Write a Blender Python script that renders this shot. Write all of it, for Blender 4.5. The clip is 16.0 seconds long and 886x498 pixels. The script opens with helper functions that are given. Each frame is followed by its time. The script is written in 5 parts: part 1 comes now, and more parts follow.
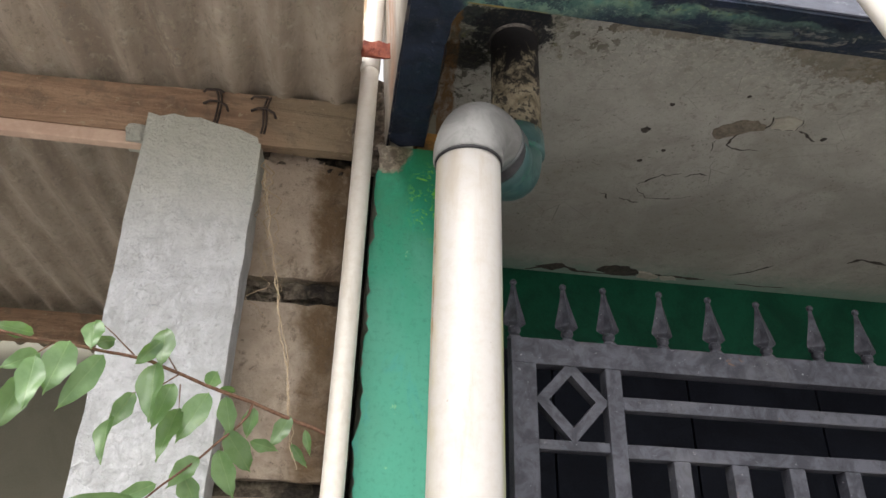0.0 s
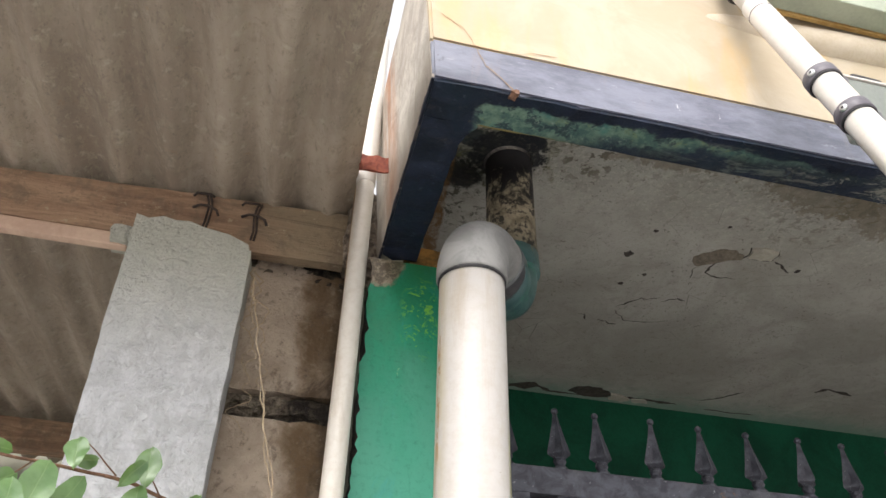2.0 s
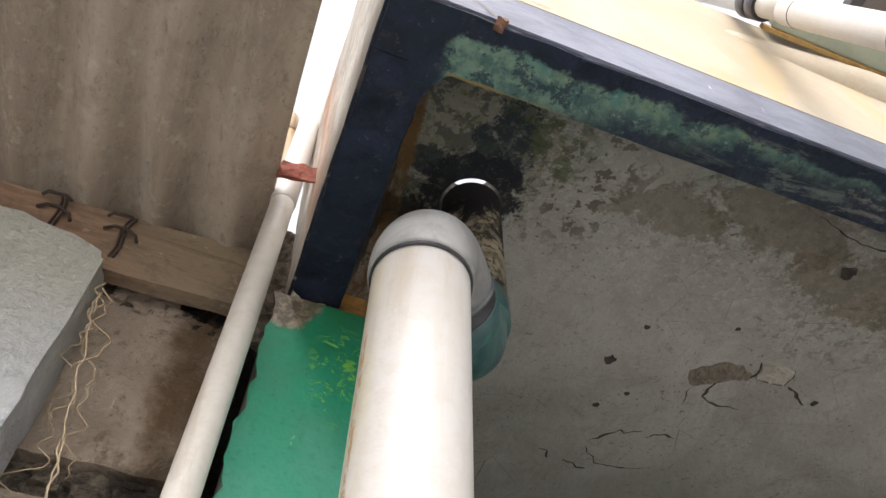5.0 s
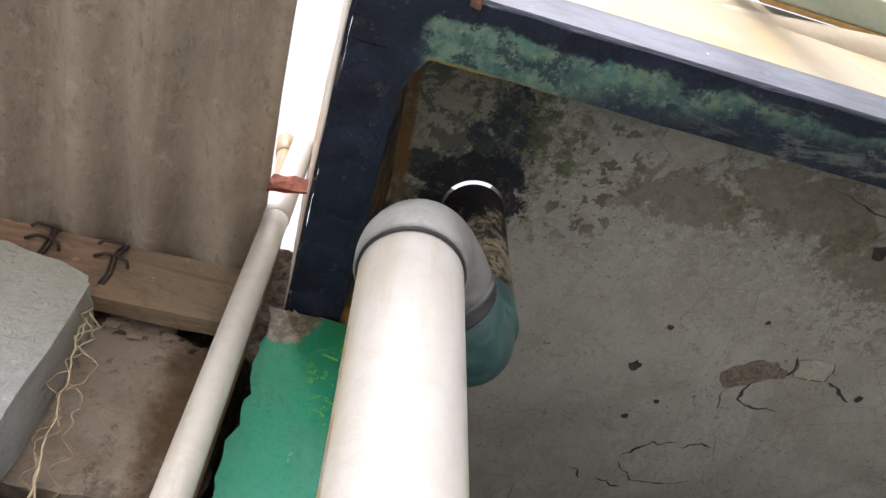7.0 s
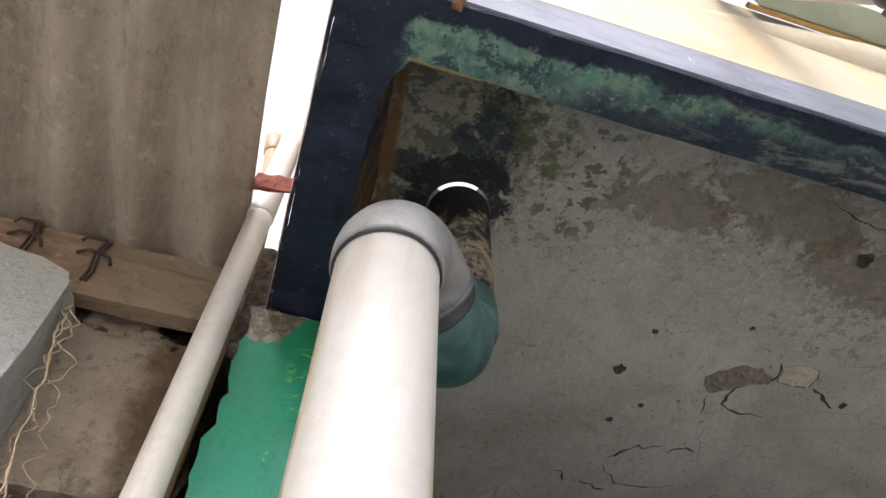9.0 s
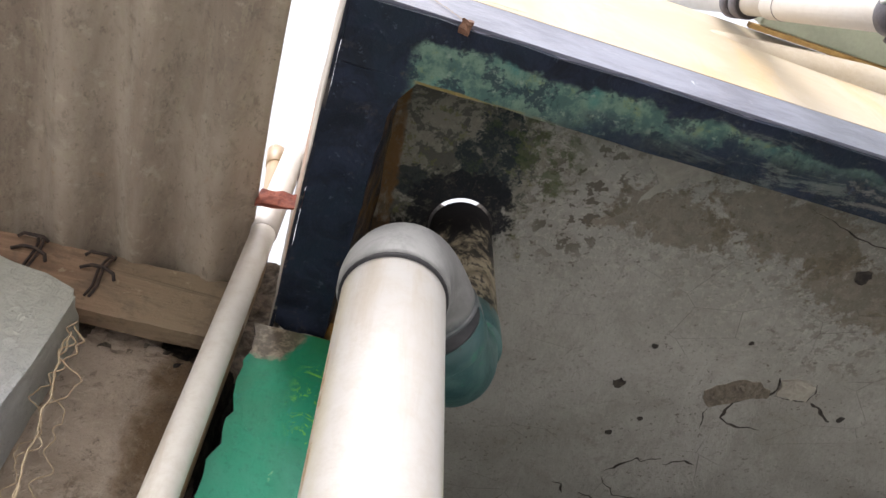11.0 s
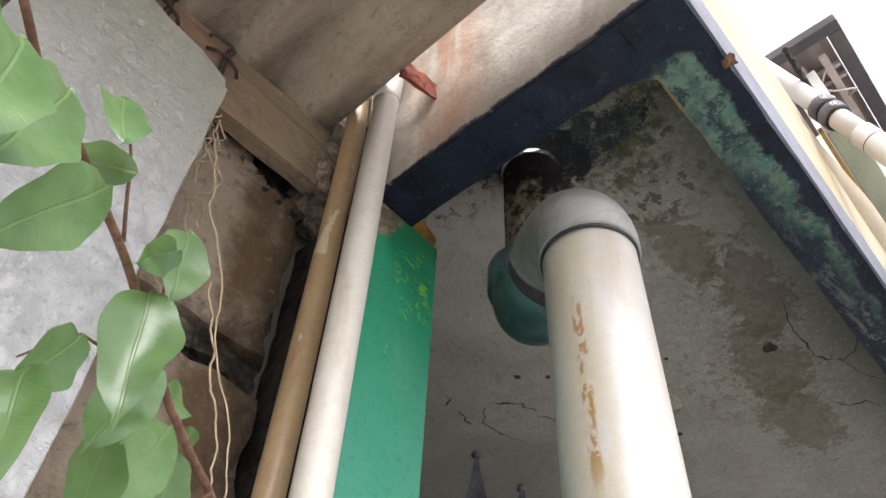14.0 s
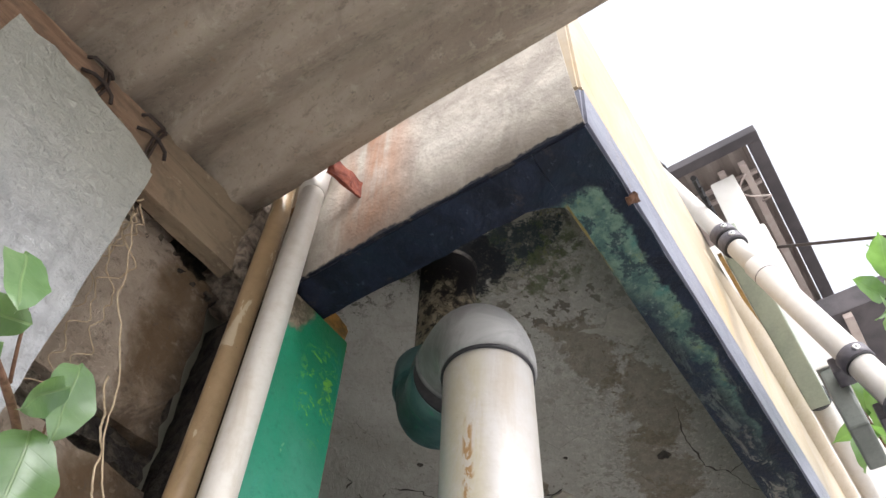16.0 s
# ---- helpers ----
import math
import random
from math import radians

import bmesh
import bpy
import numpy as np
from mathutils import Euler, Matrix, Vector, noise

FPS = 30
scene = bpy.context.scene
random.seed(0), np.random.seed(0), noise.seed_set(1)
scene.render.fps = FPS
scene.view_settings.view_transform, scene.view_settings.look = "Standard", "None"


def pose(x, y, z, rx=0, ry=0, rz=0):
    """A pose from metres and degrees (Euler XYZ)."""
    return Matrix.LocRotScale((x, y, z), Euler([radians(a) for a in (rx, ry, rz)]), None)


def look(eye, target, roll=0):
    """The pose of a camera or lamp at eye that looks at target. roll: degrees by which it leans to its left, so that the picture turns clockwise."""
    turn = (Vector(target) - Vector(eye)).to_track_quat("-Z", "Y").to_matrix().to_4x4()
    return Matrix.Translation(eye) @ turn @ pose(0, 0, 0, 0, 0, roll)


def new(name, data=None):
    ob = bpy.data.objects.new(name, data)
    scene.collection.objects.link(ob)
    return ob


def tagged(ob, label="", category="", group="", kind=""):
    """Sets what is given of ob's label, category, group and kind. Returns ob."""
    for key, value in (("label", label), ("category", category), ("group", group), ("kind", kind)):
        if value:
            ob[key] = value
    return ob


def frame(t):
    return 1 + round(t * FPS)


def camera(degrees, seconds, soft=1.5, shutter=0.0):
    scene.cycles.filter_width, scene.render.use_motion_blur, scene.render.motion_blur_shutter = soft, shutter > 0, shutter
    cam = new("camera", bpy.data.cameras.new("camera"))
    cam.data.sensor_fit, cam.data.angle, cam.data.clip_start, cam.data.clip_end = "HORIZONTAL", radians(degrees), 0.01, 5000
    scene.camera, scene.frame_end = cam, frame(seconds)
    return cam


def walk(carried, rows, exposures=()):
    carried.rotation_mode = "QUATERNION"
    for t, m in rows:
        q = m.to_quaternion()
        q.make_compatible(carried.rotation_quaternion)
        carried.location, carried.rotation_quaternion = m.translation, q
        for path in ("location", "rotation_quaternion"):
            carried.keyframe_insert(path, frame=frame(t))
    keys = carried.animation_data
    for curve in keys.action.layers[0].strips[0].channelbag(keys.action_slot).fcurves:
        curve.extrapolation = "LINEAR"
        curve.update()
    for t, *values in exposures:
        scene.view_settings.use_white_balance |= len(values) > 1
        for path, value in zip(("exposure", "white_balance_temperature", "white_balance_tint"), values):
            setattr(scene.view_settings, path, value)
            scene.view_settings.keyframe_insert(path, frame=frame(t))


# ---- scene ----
cam = camera(61.1, 16.0)
METRES, EYE, TILT, LEAN, TURN = 1.4, 1.5, 0.0, 0.0, -8.3
ROWS = [
    (0, 0.009, -0.0231, 0.0003, -0.63, 28.3, -1.32),
    (0.5, -0.0023, -0.0146, 0.0102, -0.46, 31.66, -2),
    (1, -0.0423, 0.0047, 0.0101, -3.3, 35.82, -2.01),
    (1.5, -0.0331, -0.0043, 0.0087, -4.68, 36.66, -1.57),
    (2, -0.0516, -0.0112, 0.0165, -5.32, 36.7, -1.23),
    (2.5, -0.0751, 0.026, 0.0059, -7.68, 36.36, -0.96),
    (3, -0.0664, 0.118, 0.0001, -7.77, 40.99, -0.96),
    (3.5, -0.0421, 0.2521, 0.0353, -7.69, 51.26, -2.11),
    (4, -0.0393, 0.288, 0.0557, -14.04, 53.1, -0.76),
    (6.5, 0.0208, 0.3783, 0.0603, -8.27, 55.36, -1.19),
    (7, 0.019, 0.3747, 0.0652, -7.85, 56.58, -0.52),
    (7.5, 0.0292, 0.3682, 0.0671, -7.61, 57.27, -0.74),
    (8, 0.0373, 0.3766, 0.067, -7.55, 57.14, -0.68),
    (8.5, 0.0307, 0.3798, 0.0658, -8.06, 56.63, -0.67),
    (9, 0.0338, 0.3721, 0.0652, -8.57, 56.66, -0.84),
    (9.5, 0.0313, 0.3667, 0.0649, -8.68, 56.86, -0.85),
    (12, 0.001, 0.3528, 0.0738, -10.3, 56.26, -0.1),
    (12.5, -0.0528, 0.3647, 0.0734, -15.06, 54.57, 0.34),
    (13, -0.1916, 0.415, 0.0702, -28.66, 50.38, -0.89),
    (13.5, -0.2794, 0.4362, 0.0518, -36.05, 48.85, -1.6),
    (14, -0.2906, 0.4318, 0.0502, -40.08, 48.39, -2.46),
    (14.5, -0.2941, 0.448, 0.0434, -43.21, 49.07, -3.42),
    (15, -0.2912, 0.4367, 0.0478, -44.79, 49.73, -2.55),
    (15.5, -0.289, 0.4183, 0.0489, -46.18, 50.71, -1.6),
    (16, -0.31, 0.3885, 0.06, -47.62, 53.19, -1.7),
]
EXPOSURE = 1.76
walk(cam, [(t, pose(0, 0, EYE, TILT, LEAN, TURN) @ pose(METRES * x, METRES * y, METRES * z, 90 + pitch, roll, yaw)) for t, x, y, z, yaw, pitch, roll in ROWS],
     [(0.0, EXPOSURE - 0.1, 6500, 11), (3.5, EXPOSURE - 0.1, 6500, 11), (6.5, EXPOSURE + 0.05, 6330, 13), (12.5, EXPOSURE + 0.05, 6330, 13), (13.5, EXPOSURE, 6380, 12), (16.0, EXPOSURE, 6260, 12)])

# ---- world, sun ----
world = bpy.data.worlds.new("overcast_sky")
scene.world = world
world.use_nodes = True
wn, wl = world.node_tree.nodes, world.node_tree.links
sky = wn.new("ShaderNodeTexSky")
sky.sky_type, sky.sun_disc = "NISHITA", False
sky.sun_elevation, sky.sun_rotation = radians(44), radians(208)
sky.air_density, sky.dust_density, sky.ozone_density = 1.0, 6.0, 1.0
hsv = wn.new("ShaderNodeHueSaturation")
hsv.inputs["Saturation"].default_value = 0.2
wl.new(sky.outputs[0], hsv.inputs["Color"])
veil = wn.new("ShaderNodeMix")
veil.data_type = "RGBA"
veil.inputs[0].default_value = 0.42
veil.inputs[7].default_value = (3.0, 2.93, 2.95, 1)
wl.new(hsv.outputs[0], veil.inputs[6])
wl.new(veil.outputs[2], wn["Background"].inputs["Color"])
wn["Background"].inputs["Strength"].default_value = 0.15
sun_data = bpy.data.lights.new("sun", "SUN")
sun_data.energy, sun_data.angle, sun_data.color = 0.35, radians(30), (1.0, 0.96, 0.9)
sun = new("sun", sun_data)
sun.matrix_world = look((-2.03, -3.22, 5.67), (0, 0.6, 1.5))


# ---- materials ----
class Mat:
    """A small builder of node materials in metres."""

    def __init__(self, name, rough=0.8, metal=0.0, spec=0.4):
        self.m = bpy.data.materials.new(name)
        self.m.use_nodes = True
        self.t = self.m.node_tree
        self.b = self.t.nodes["Principled BSDF"]
        self.b.inputs["Roughness"].default_value = rough
        self.b.inputs["Metallic"].default_value = metal
        self.b.inputs["Specular IOR Level"].default_value = spec
        self.co = self.t.nodes.new("ShaderNodeTexCoord").outputs["Object"]
        self.xyz = None

    def put(self, sock, v):
        if isinstance(v, bpy.types.NodeSocket):
            self.t.links.new(v, sock)
        elif isinstance(v, tuple):
            sock.default_value = (*v, 1) if len(v) == 3 and sock.type == "RGBA" else v
        else:
            sock.default_value = v

    def axis(self, k):
        if self.xyz is None:
            self.xyz = self.t.nodes.new("ShaderNodeSeparateXYZ")
            self.put(self.xyz.inputs[0], self.co)
        return self.xyz.outputs[k]

    def math(self, op, a, b=0.0, c=None):
        n = self.t.nodes.new("ShaderNodeMath")
        n.operation = op
        self.put(n.inputs[0], a)
        self.put(n.inputs[1], b)
        if c is not None:
            self.put(n.inputs[2], c)
        return n.outputs[0]

    def stretch(self, sx, sy, sz):
        n = self.t.nodes.new("ShaderNodeMapping")
        self.put(n.inputs["Vector"], self.co)
        n.inputs["Scale"].default_value = (sx, sy, sz)
        return n.outputs[0]

    def noise(self, scale, detail=5.0, rough=0.6, warp=0.0, vec=None):
        n = self.t.nodes.new("ShaderNodeTexNoise")
        self.put(n.inputs["Vector"], vec or self.co)
        for key, v in (("Scale", scale), ("Detail", detail), ("Roughness", rough), ("Distortion", warp)):
            n.inputs[key].default_value = v
        return n.outputs[0]

    def cells(self, scale, vec=None, feature="F1"):
        n = self.t.nodes.new("ShaderNodeTexVoronoi")
        n.feature = feature
        self.put(n.inputs["Vector"], vec or self.co)
        n.inputs["Scale"].default_value = scale
        return n.outputs[0]

    def ramp(self, v, lo, hi, a=0.0, b=1.0):
        n = self.t.nodes.new("ShaderNodeMapRange")
        n.interpolation_type = "SMOOTHSTEP"
        for k, x in enumerate((v, lo, hi, a, b)):
            self.put(n.inputs[k], x)
        return n.outputs[0]

    def mix(self, f, a, b, kind="MIX"):
        n = self.t.nodes.new("ShaderNodeMix")
        n.data_type, n.blend_type = "RGBA", kind
        self.put(n.inputs[0], f)
        self.put(n.inputs[6], a)
        self.put(n.inputs[7], b)
        return n.outputs[2]

    def near(self, x, y, z, sx, sy, sz):
        """0 in the middle of an ellipsoid, 1 on its skin."""
        s = None
        for k, (c, r) in enumerate(((x, sx), (y, sy), (z, sz))):
            if r:
                d = self.math("DIVIDE", self.math("SUBTRACT", self.axis(k), c), r)
                d = self.math("MULTIPLY", d, d)
                s = d if s is None else self.math("ADD", s, d)
        return self.math("SQRT", s)

    def tint(self, amount=0.1):
        """A small change of lightness from object to object."""
        return self.ramp(self.t.nodes.new("ShaderNodeObjectInfo").outputs["Random"], 0, 1, 1 - amount, 1 + amount)

    def done(self, colour, bump=None, depth=0.002, rough=None):
        self.put(self.b.inputs["Base Color"], colour)
        if bump is not None:
            n = self.t.nodes.new("ShaderNodeBump")
            n.inputs["Distance"].default_value = depth
            self.put(n.inputs["Height"], bump)
            self.put(self.b.inputs["Normal"], n.outputs[0])
        if rough is not None:
            self.put(self.b.inputs["Roughness"], rough)
        return self.m


def plain(name, a, b, scale=20.0, rough=0.7, metal=0.0, depth=0.001, fine=150.0, spec=0.4):
    """Two colours mixed by coarse and fine grain, with fine relief."""
    k = Mat(name, rough, metal, spec)
    n1, n2 = k.noise(scale, 6, 0.65, 0.6), k.noise(fine, 3)
    f = k.ramp(k.math("ADD", k.math("MULTIPLY", n1, 0.75), k.math("MULTIPLY", n2, 0.25)), 0.36, 0.64)
    return k.done(k.mix(f, a, b), k.math("ADD", n1, k.math("MULTIPLY", n2, 0.5)), depth)


def soffit_material():
    k = Mat("soffit_plaster", 0.9)
    big, mid, fine = k.noise(3.0, 6, 0.6, 0.5), k.noise(16, 8, 0.7, 0.8), k.noise(90, 5, 0.7)
    c = k.mix(k.ramp(big, 0.35, 0.65), (0.287, 0.28, 0.25), (0.38, 0.373, 0.34))
    c = k.mix(k.ramp(mid, 0.45, 0.7, 0, 0.5), c, (0.25, 0.235, 0.2))
    # chalky stipple left by peeled paint, towards the street
    zone = k.ramp(k.math("ADD", k.axis(1), k.math("MULTIPLY", mid, 0.35)), 1.5, 1.15)
    stip = k.math("MULTIPLY", zone, k.ramp(k.noise(75, 6, 0.75), 0.53, 0.57))
    c = k.mix(k.math("MULTIPLY", stip, 0.5), c, (0.48, 0.46, 0.40))
    # bare darker spots
    spot = k.ramp(k.noise(52, 5, 0.6, 0.2), 0.55, 0.562)
    for x, y, sx, sy, much in ((0.455, 0.965, 0.085, 0.13, 0.95), (0.55, 0.86, 0.14, 0.06, 0.5), (0.70, 1.0, 0.25, 0.07, 0.3), (1.0, 1.1, 0.16, 0.08, 0.45)):
        c = k.mix(k.math("MULTIPLY", spot, k.ramp(k.near(x, y, 0, sx, sy, 0), 1.15, 0.55, 0, much)), c, (0.125, 0.112, 0.09))
    pit = k.math("MULTIPLY", k.ramp(k.noise(125, 4, 0.6), 0.63, 0.66), k.ramp(k.noise(7, 3), 0.4, 0.6, 0.15, 0.8))
    c = k.mix(pit, c, (0.12, 0.105, 0.085))
    green = k.ramp(k.math("ADD", k.axis(1), k.math("MULTIPLY", mid, 0.12)), 0.99, 0.86, 0, 0.4)
    c = k.mix(green, c, (0.21, 0.245, 0.2))
    # damp brown stains
    for x, y, sx, sy in ((0.79, 0.915, 0.15, 0.06), (1.0, 0.985, 0.15, 0.07), (0.61, 0.96, 0.12, 0.05), (1.2, 1.01, 0.16, 0.07)):
        e = k.math("ADD", k.near(x, y, 0, sx, sy, 0), k.math("MULTIPLY", k.math("SUBTRACT", mid, 0.5), 2.6))
        e = k.math("ADD", e, k.math("MULTIPLY", k.math("SUBTRACT", k.noise(62, 7, 0.75), 0.5), 2.2))
        c = k.mix(k.ramp(e, 1.0, 0.8, 0, 0.62), c, k.mix(k.ramp(k.noise(38, 8, 0.75, 0.2), 0.46, 0.56), (0.17, 0.14, 0.095), (0.115, 0.095, 0.06)))
    # mould round the drain hole, reaching to the corner of the beams
    d = k.near(0.25, 0.94, 0, 0.15, 0.17, 0)
    blot, speck = k.noise(17, 9, 0.75, 0.6), k.noise(58, 8, 0.78, 0.5)
    rag = k.math("ADD", k.math("MULTIPLY", k.math("SUBTRACT", blot, 0.5), 2.6), k.math("MULTIPLY", k.math("SUBTRACT", speck, 0.5), 2.0))
    e = k.math("ADD", d, rag)
    c = k.mix(k.ramp(e, 1.15, 0.85, 0, 0.55), c, (0.17, 0.16, 0.115))
    zone = k.ramp(e, 1.0, 0.7)
    flake = k.ramp(k.noise(23, 9, 0.74, 0.15), 0.485, 0.515)
    c = k.mix(k.math("MULTIPLY", zone, k.math("MULTIPLY", flake, 0.75)), c, (0.055, 0.06, 0.05))
    c = k.mix(k.math("MULTIPLY", zone, k.ramp(k.noise(47, 8, 0.76, 0.2), 0.55, 0.585, 0, 0.65)), c, (0.15, 0.155, 0.06))
    holes = k.ramp(k.noise(36, 9, 0.76, 0.2), 0.42, 0.5, 0.15, 0.95)
    deep = k.math("ADD", k.near(0.305, 0.965, 0, 0.055, 0.11, 0), k.math("MULTIPLY", rag, 0.8))
    c = k.mix(k.math("MULTIPLY", k.ramp(deep, 0.9, 0.75), holes), c, (0.02, 0.032, 0.038))
    moss = k.math("MULTIPLY", k.ramp(k.near(0.36, 0.93, 0, 0.1, 0.12, 0), 1.1, 0.5), k.ramp(k.noise(30, 9, 0.76, 0.3), 0.52, 0.57, 0, 0.7))
    c = k.mix(moss, c, (0.07, 0.095, 0.035))
    deep = k.math("ADD", k.near(0.205, 1.01, 0, 0.04, 0.035, 0), k.math("MULTIPLY", rag, 0.75))
    c = k.mix(k.ramp(deep, 0.9, 0.72, 0, 0.85), c, (0.016, 0.025, 0.032))
    h = k.math("ADD", k.near(0.29, 1.04, 0, 0.078, 0.075, 0), k.math("MULTIPLY", rag, 0.45))
    c = k.mix(k.ramp(h, 1.05, 0.9, 0, 0.95), c, (0.011, 0.013, 0.017))
    g = k.math("ADD", k.near(0.2, 1.125, 0, 0.07, 0.05, 0), k.math("MULTIPLY", rag, 0.5))
    c = k.mix(k.ramp(g, 1.0, 0.7, 0, 0.95), c, (0.009, 0.010, 0.010))
    fleck = k.math("MULTIPLY", k.ramp(k.noise(48, 7, 0.75, 0.4), 0.54, 0.58), k.ramp(k.near(0.22, 1.2, 0, 0.1, 0.13, 0), 1.2, 0.5, 0, 0.85))
    c = k.mix(fleck, c, (0.045, 0.045, 0.03))
    # ochre undercoat left in a strip along the side beam
    och = k.math("ADD", k.math("SUBTRACT", k.axis(0), k.math("MULTIPLY", k.axis(1), 0.11)), k.math("MULTIPLY", k.math("SUBTRACT", mid, 0.5), 0.03))
    och = k.math("MULTIPLY", k.ramp(och, 0.074, 0.067), k.ramp(k.noise(26, 8, 0.75, 0.4, k.stretch(1, 0.5, 1)), 0.36, 0.56, 0.25, 0.95))
    c = k.mix(och, c, (0.16, 0.085, 0.03))
    # pale green wash of the wall paint along the back
    c = k.mix(k.ramp(k.math("ADD", k.axis(1), k.math("MULTIPLY", mid, 0.2)), 2.0, 2.16, 0, 0.8), c, (0.16, 0.27, 0.22))
    # fine grit
    c = k.mix(k.ramp(k.noise(190, 5, 0.75), 0.56, 0.66, 0, 0.4), c, (0.12, 0.11, 0.09))
    c = k.mix(k.ramp(k.noise(31, 9, 0.78, 0.2), 0.57, 0.62, 0, 0.35), c, (0.17, 0.155, 0.125))
    # hairlines
    hair = k.ramp(k.cells(7, k.stretch(1, 1.6, 1), "DISTANCE_TO_EDGE"), 0.006, 0.0)
    hair = k.math("MULTIPLY", hair, k.ramp(k.axis(0), 0.42, 0.52))
    c = k.mix(k.math("MULTIPLY", hair, k.ramp(k.noise(5, 2), 0.5, 0.62, 0, 0.7)), c, (0.1, 0.09, 0.08))
    return k.done(c, k.math("ADD", k.math("MULTIPLY", mid, 0.7), k.math("MULTIPLY", k.noise(75, 6, 0.75), 0.5)), 0.006)


def beam_material():
    """Flaking navy gloss paint with green patches and an ochre inner edge."""
    k = Mat("flaking_navy_paint", 0.6, spec=0.22)
    mid, fine = k.noise(24, 8, 0.7, 0.7), k.noise(110, 5, 0.7)
    c = k.mix(k.ramp(mid, 0.38, 0.62), (0.005, 0.0075, 0.015), (0.015, 0.021, 0.040))
    c = k.mix(k.ramp(k.noise(9, 6, 0.65, 0.8), 0.5, 0.68, 0, 0.8), c, (0.008, 0.016, 0.028))
    c = k.mix(k.ramp(fine, 0.61, 0.68, 0, 0.4), c, (0.075, 0.10, 0.14))
    c = k.mix(k.ramp(k.noise(31, 8, 0.75, 0.5), 0.58, 0.66, 0, 0.5), c, (0.045, 0.04, 0.038))
    x, y = k.axis(0), k.axis(1)
    wob = k.math("MULTIPLY", k.math("SUBTRACT", k.noise(14, 6, 0.65), 0.5), 0.07)
    # green band on the inner part of the front beam, navy again further along
    band = k.math("MULTIPLY", k.ramp(k.math("ADD", y, wob), 0.731, 0.740), k.ramp(k.math("ADD", x, wob), 0.142, 0.155))
    g = k.mix(k.ramp(k.noise(26, 9, 0.75, 0.15), 0.42, 0.58), (0.05, 0.10, 0.088), (0.12, 0.19, 0.145))
    g = k.mix(k.ramp(k.noise(11, 5, 0.6), 0.52, 0.66, 0, 0.8), g, (0.045, 0.15, 0.14))
    g = k.mix(k.ramp(k.noise(24, 8, 0.74, 0.2), 0.55, 0.62, 0, 0.6), g, (0.15, 0.19, 0.085))
    g = k.mix(k.ramp(k.noise(30, 9, 0.78, 0.15), 0.53, 0.57, 0, 0.85), g, (0.013, 0.028, 0.040))
    low = k.ramp(k.math("ADD", y, k.math("MULTIPLY", wob, 1.2)), 0.748, 0.768)
    low = k.math("MULTIPLY", low, k.math("MULTIPLY", k.ramp(x, 0.26, 0.4), k.ramp(k.noise(38, 8, 0.75), 0.4, 0.55, 0.35, 0.9)))
    g = k.mix(low, g, (0.016, 0.026, 0.044))
    g = k.mix(k.ramp(k.noise(90, 6, 0.75), 0.57, 0.66, 0, 0.55), g, (0.22, 0.27, 0.22))
    drift = k.math("MULTIPLY", k.noise(13, 8, 0.72, 0.3), 0.5)
    wear = k.ramp(k.math("ADD", k.math("ADD", x, drift), k.math("MULTIPLY", k.math("SUBTRACT", y, 0.74), 7.0)), 0.7, 1.02, 1, 0.1)
    c = k.mix(k.math("MULTIPLY", band, wear), c, g)
    fog = k.math("MULTIPLY", k.ramp(x, 0.36, 0.6), k.ramp(k.noise(17, 9, 0.78, 0.4, k.stretch(0.5, 1.6, 1)), 0.5, 0.6, 0, 0.6))
    c = k.mix(k.math("MULTIPLY", fog, k.ramp(k.math("ADD", y, wob), 0.72, 0.73)), c, (0.13, 0.15, 0.13))
    pale = k.math("MULTIPLY", k.ramp(x, 0.5, 0.9), k.ramp(k.noise(15, 9, 0.76, 0.5, k.stretch(0.6, 1.4, 1)), 0.53, 0.58, 0, 0.75))
    c = k.mix(pale, c, (0.24, 0.225, 0.19))
    # ochre undercoat on the inner edges
    och = k.math("MULTIPLY", k.ramp(k.math("ADD", k.axis(2), k.math("MULTIPLY", wob, 0.5)), 2.377, 2.384), k.ramp(k.math("ADD", x, k.math("MULTIPLY", wob, 0.4)), 0.118, 0.128))
    och = k.math("MULTIPLY", och, k.ramp(x, 0.22, 0.2))
    c = k.mix(k.math("MULTIPLY", och, k.ramp(k.noise(24, 8, 0.75, 0.4, k.stretch(1, 1, 0.5)), 0.44, 0.62)), c, (0.13, 0.075, 0.026))
    line = k.math("MULTIPLY", k.ramp(k.math("ADD", y, k.math("MULTIPLY", wob, 0.12)), 0.7808, 0.7822), k.ramp(k.noise(9, 3), 0.42, 0.5))
    line = k.math("MULTIPLY", k.math("MULTIPLY", line, k.ramp(y, 0.79, 0.784)), k.ramp(x, 0.15, 0.16))
    c = k.mix(k.math("MULTIPLY", line, k.ramp(x, 0.36, 0.2)), c, (0.16, 0.13, 0.05))
    return k.done(c, k.math("ADD", mid, k.math("MULTIPLY", fine, 0.5)), 0.003, k.ramp(mid, 0.3, 0.7, 0.5, 0.75))


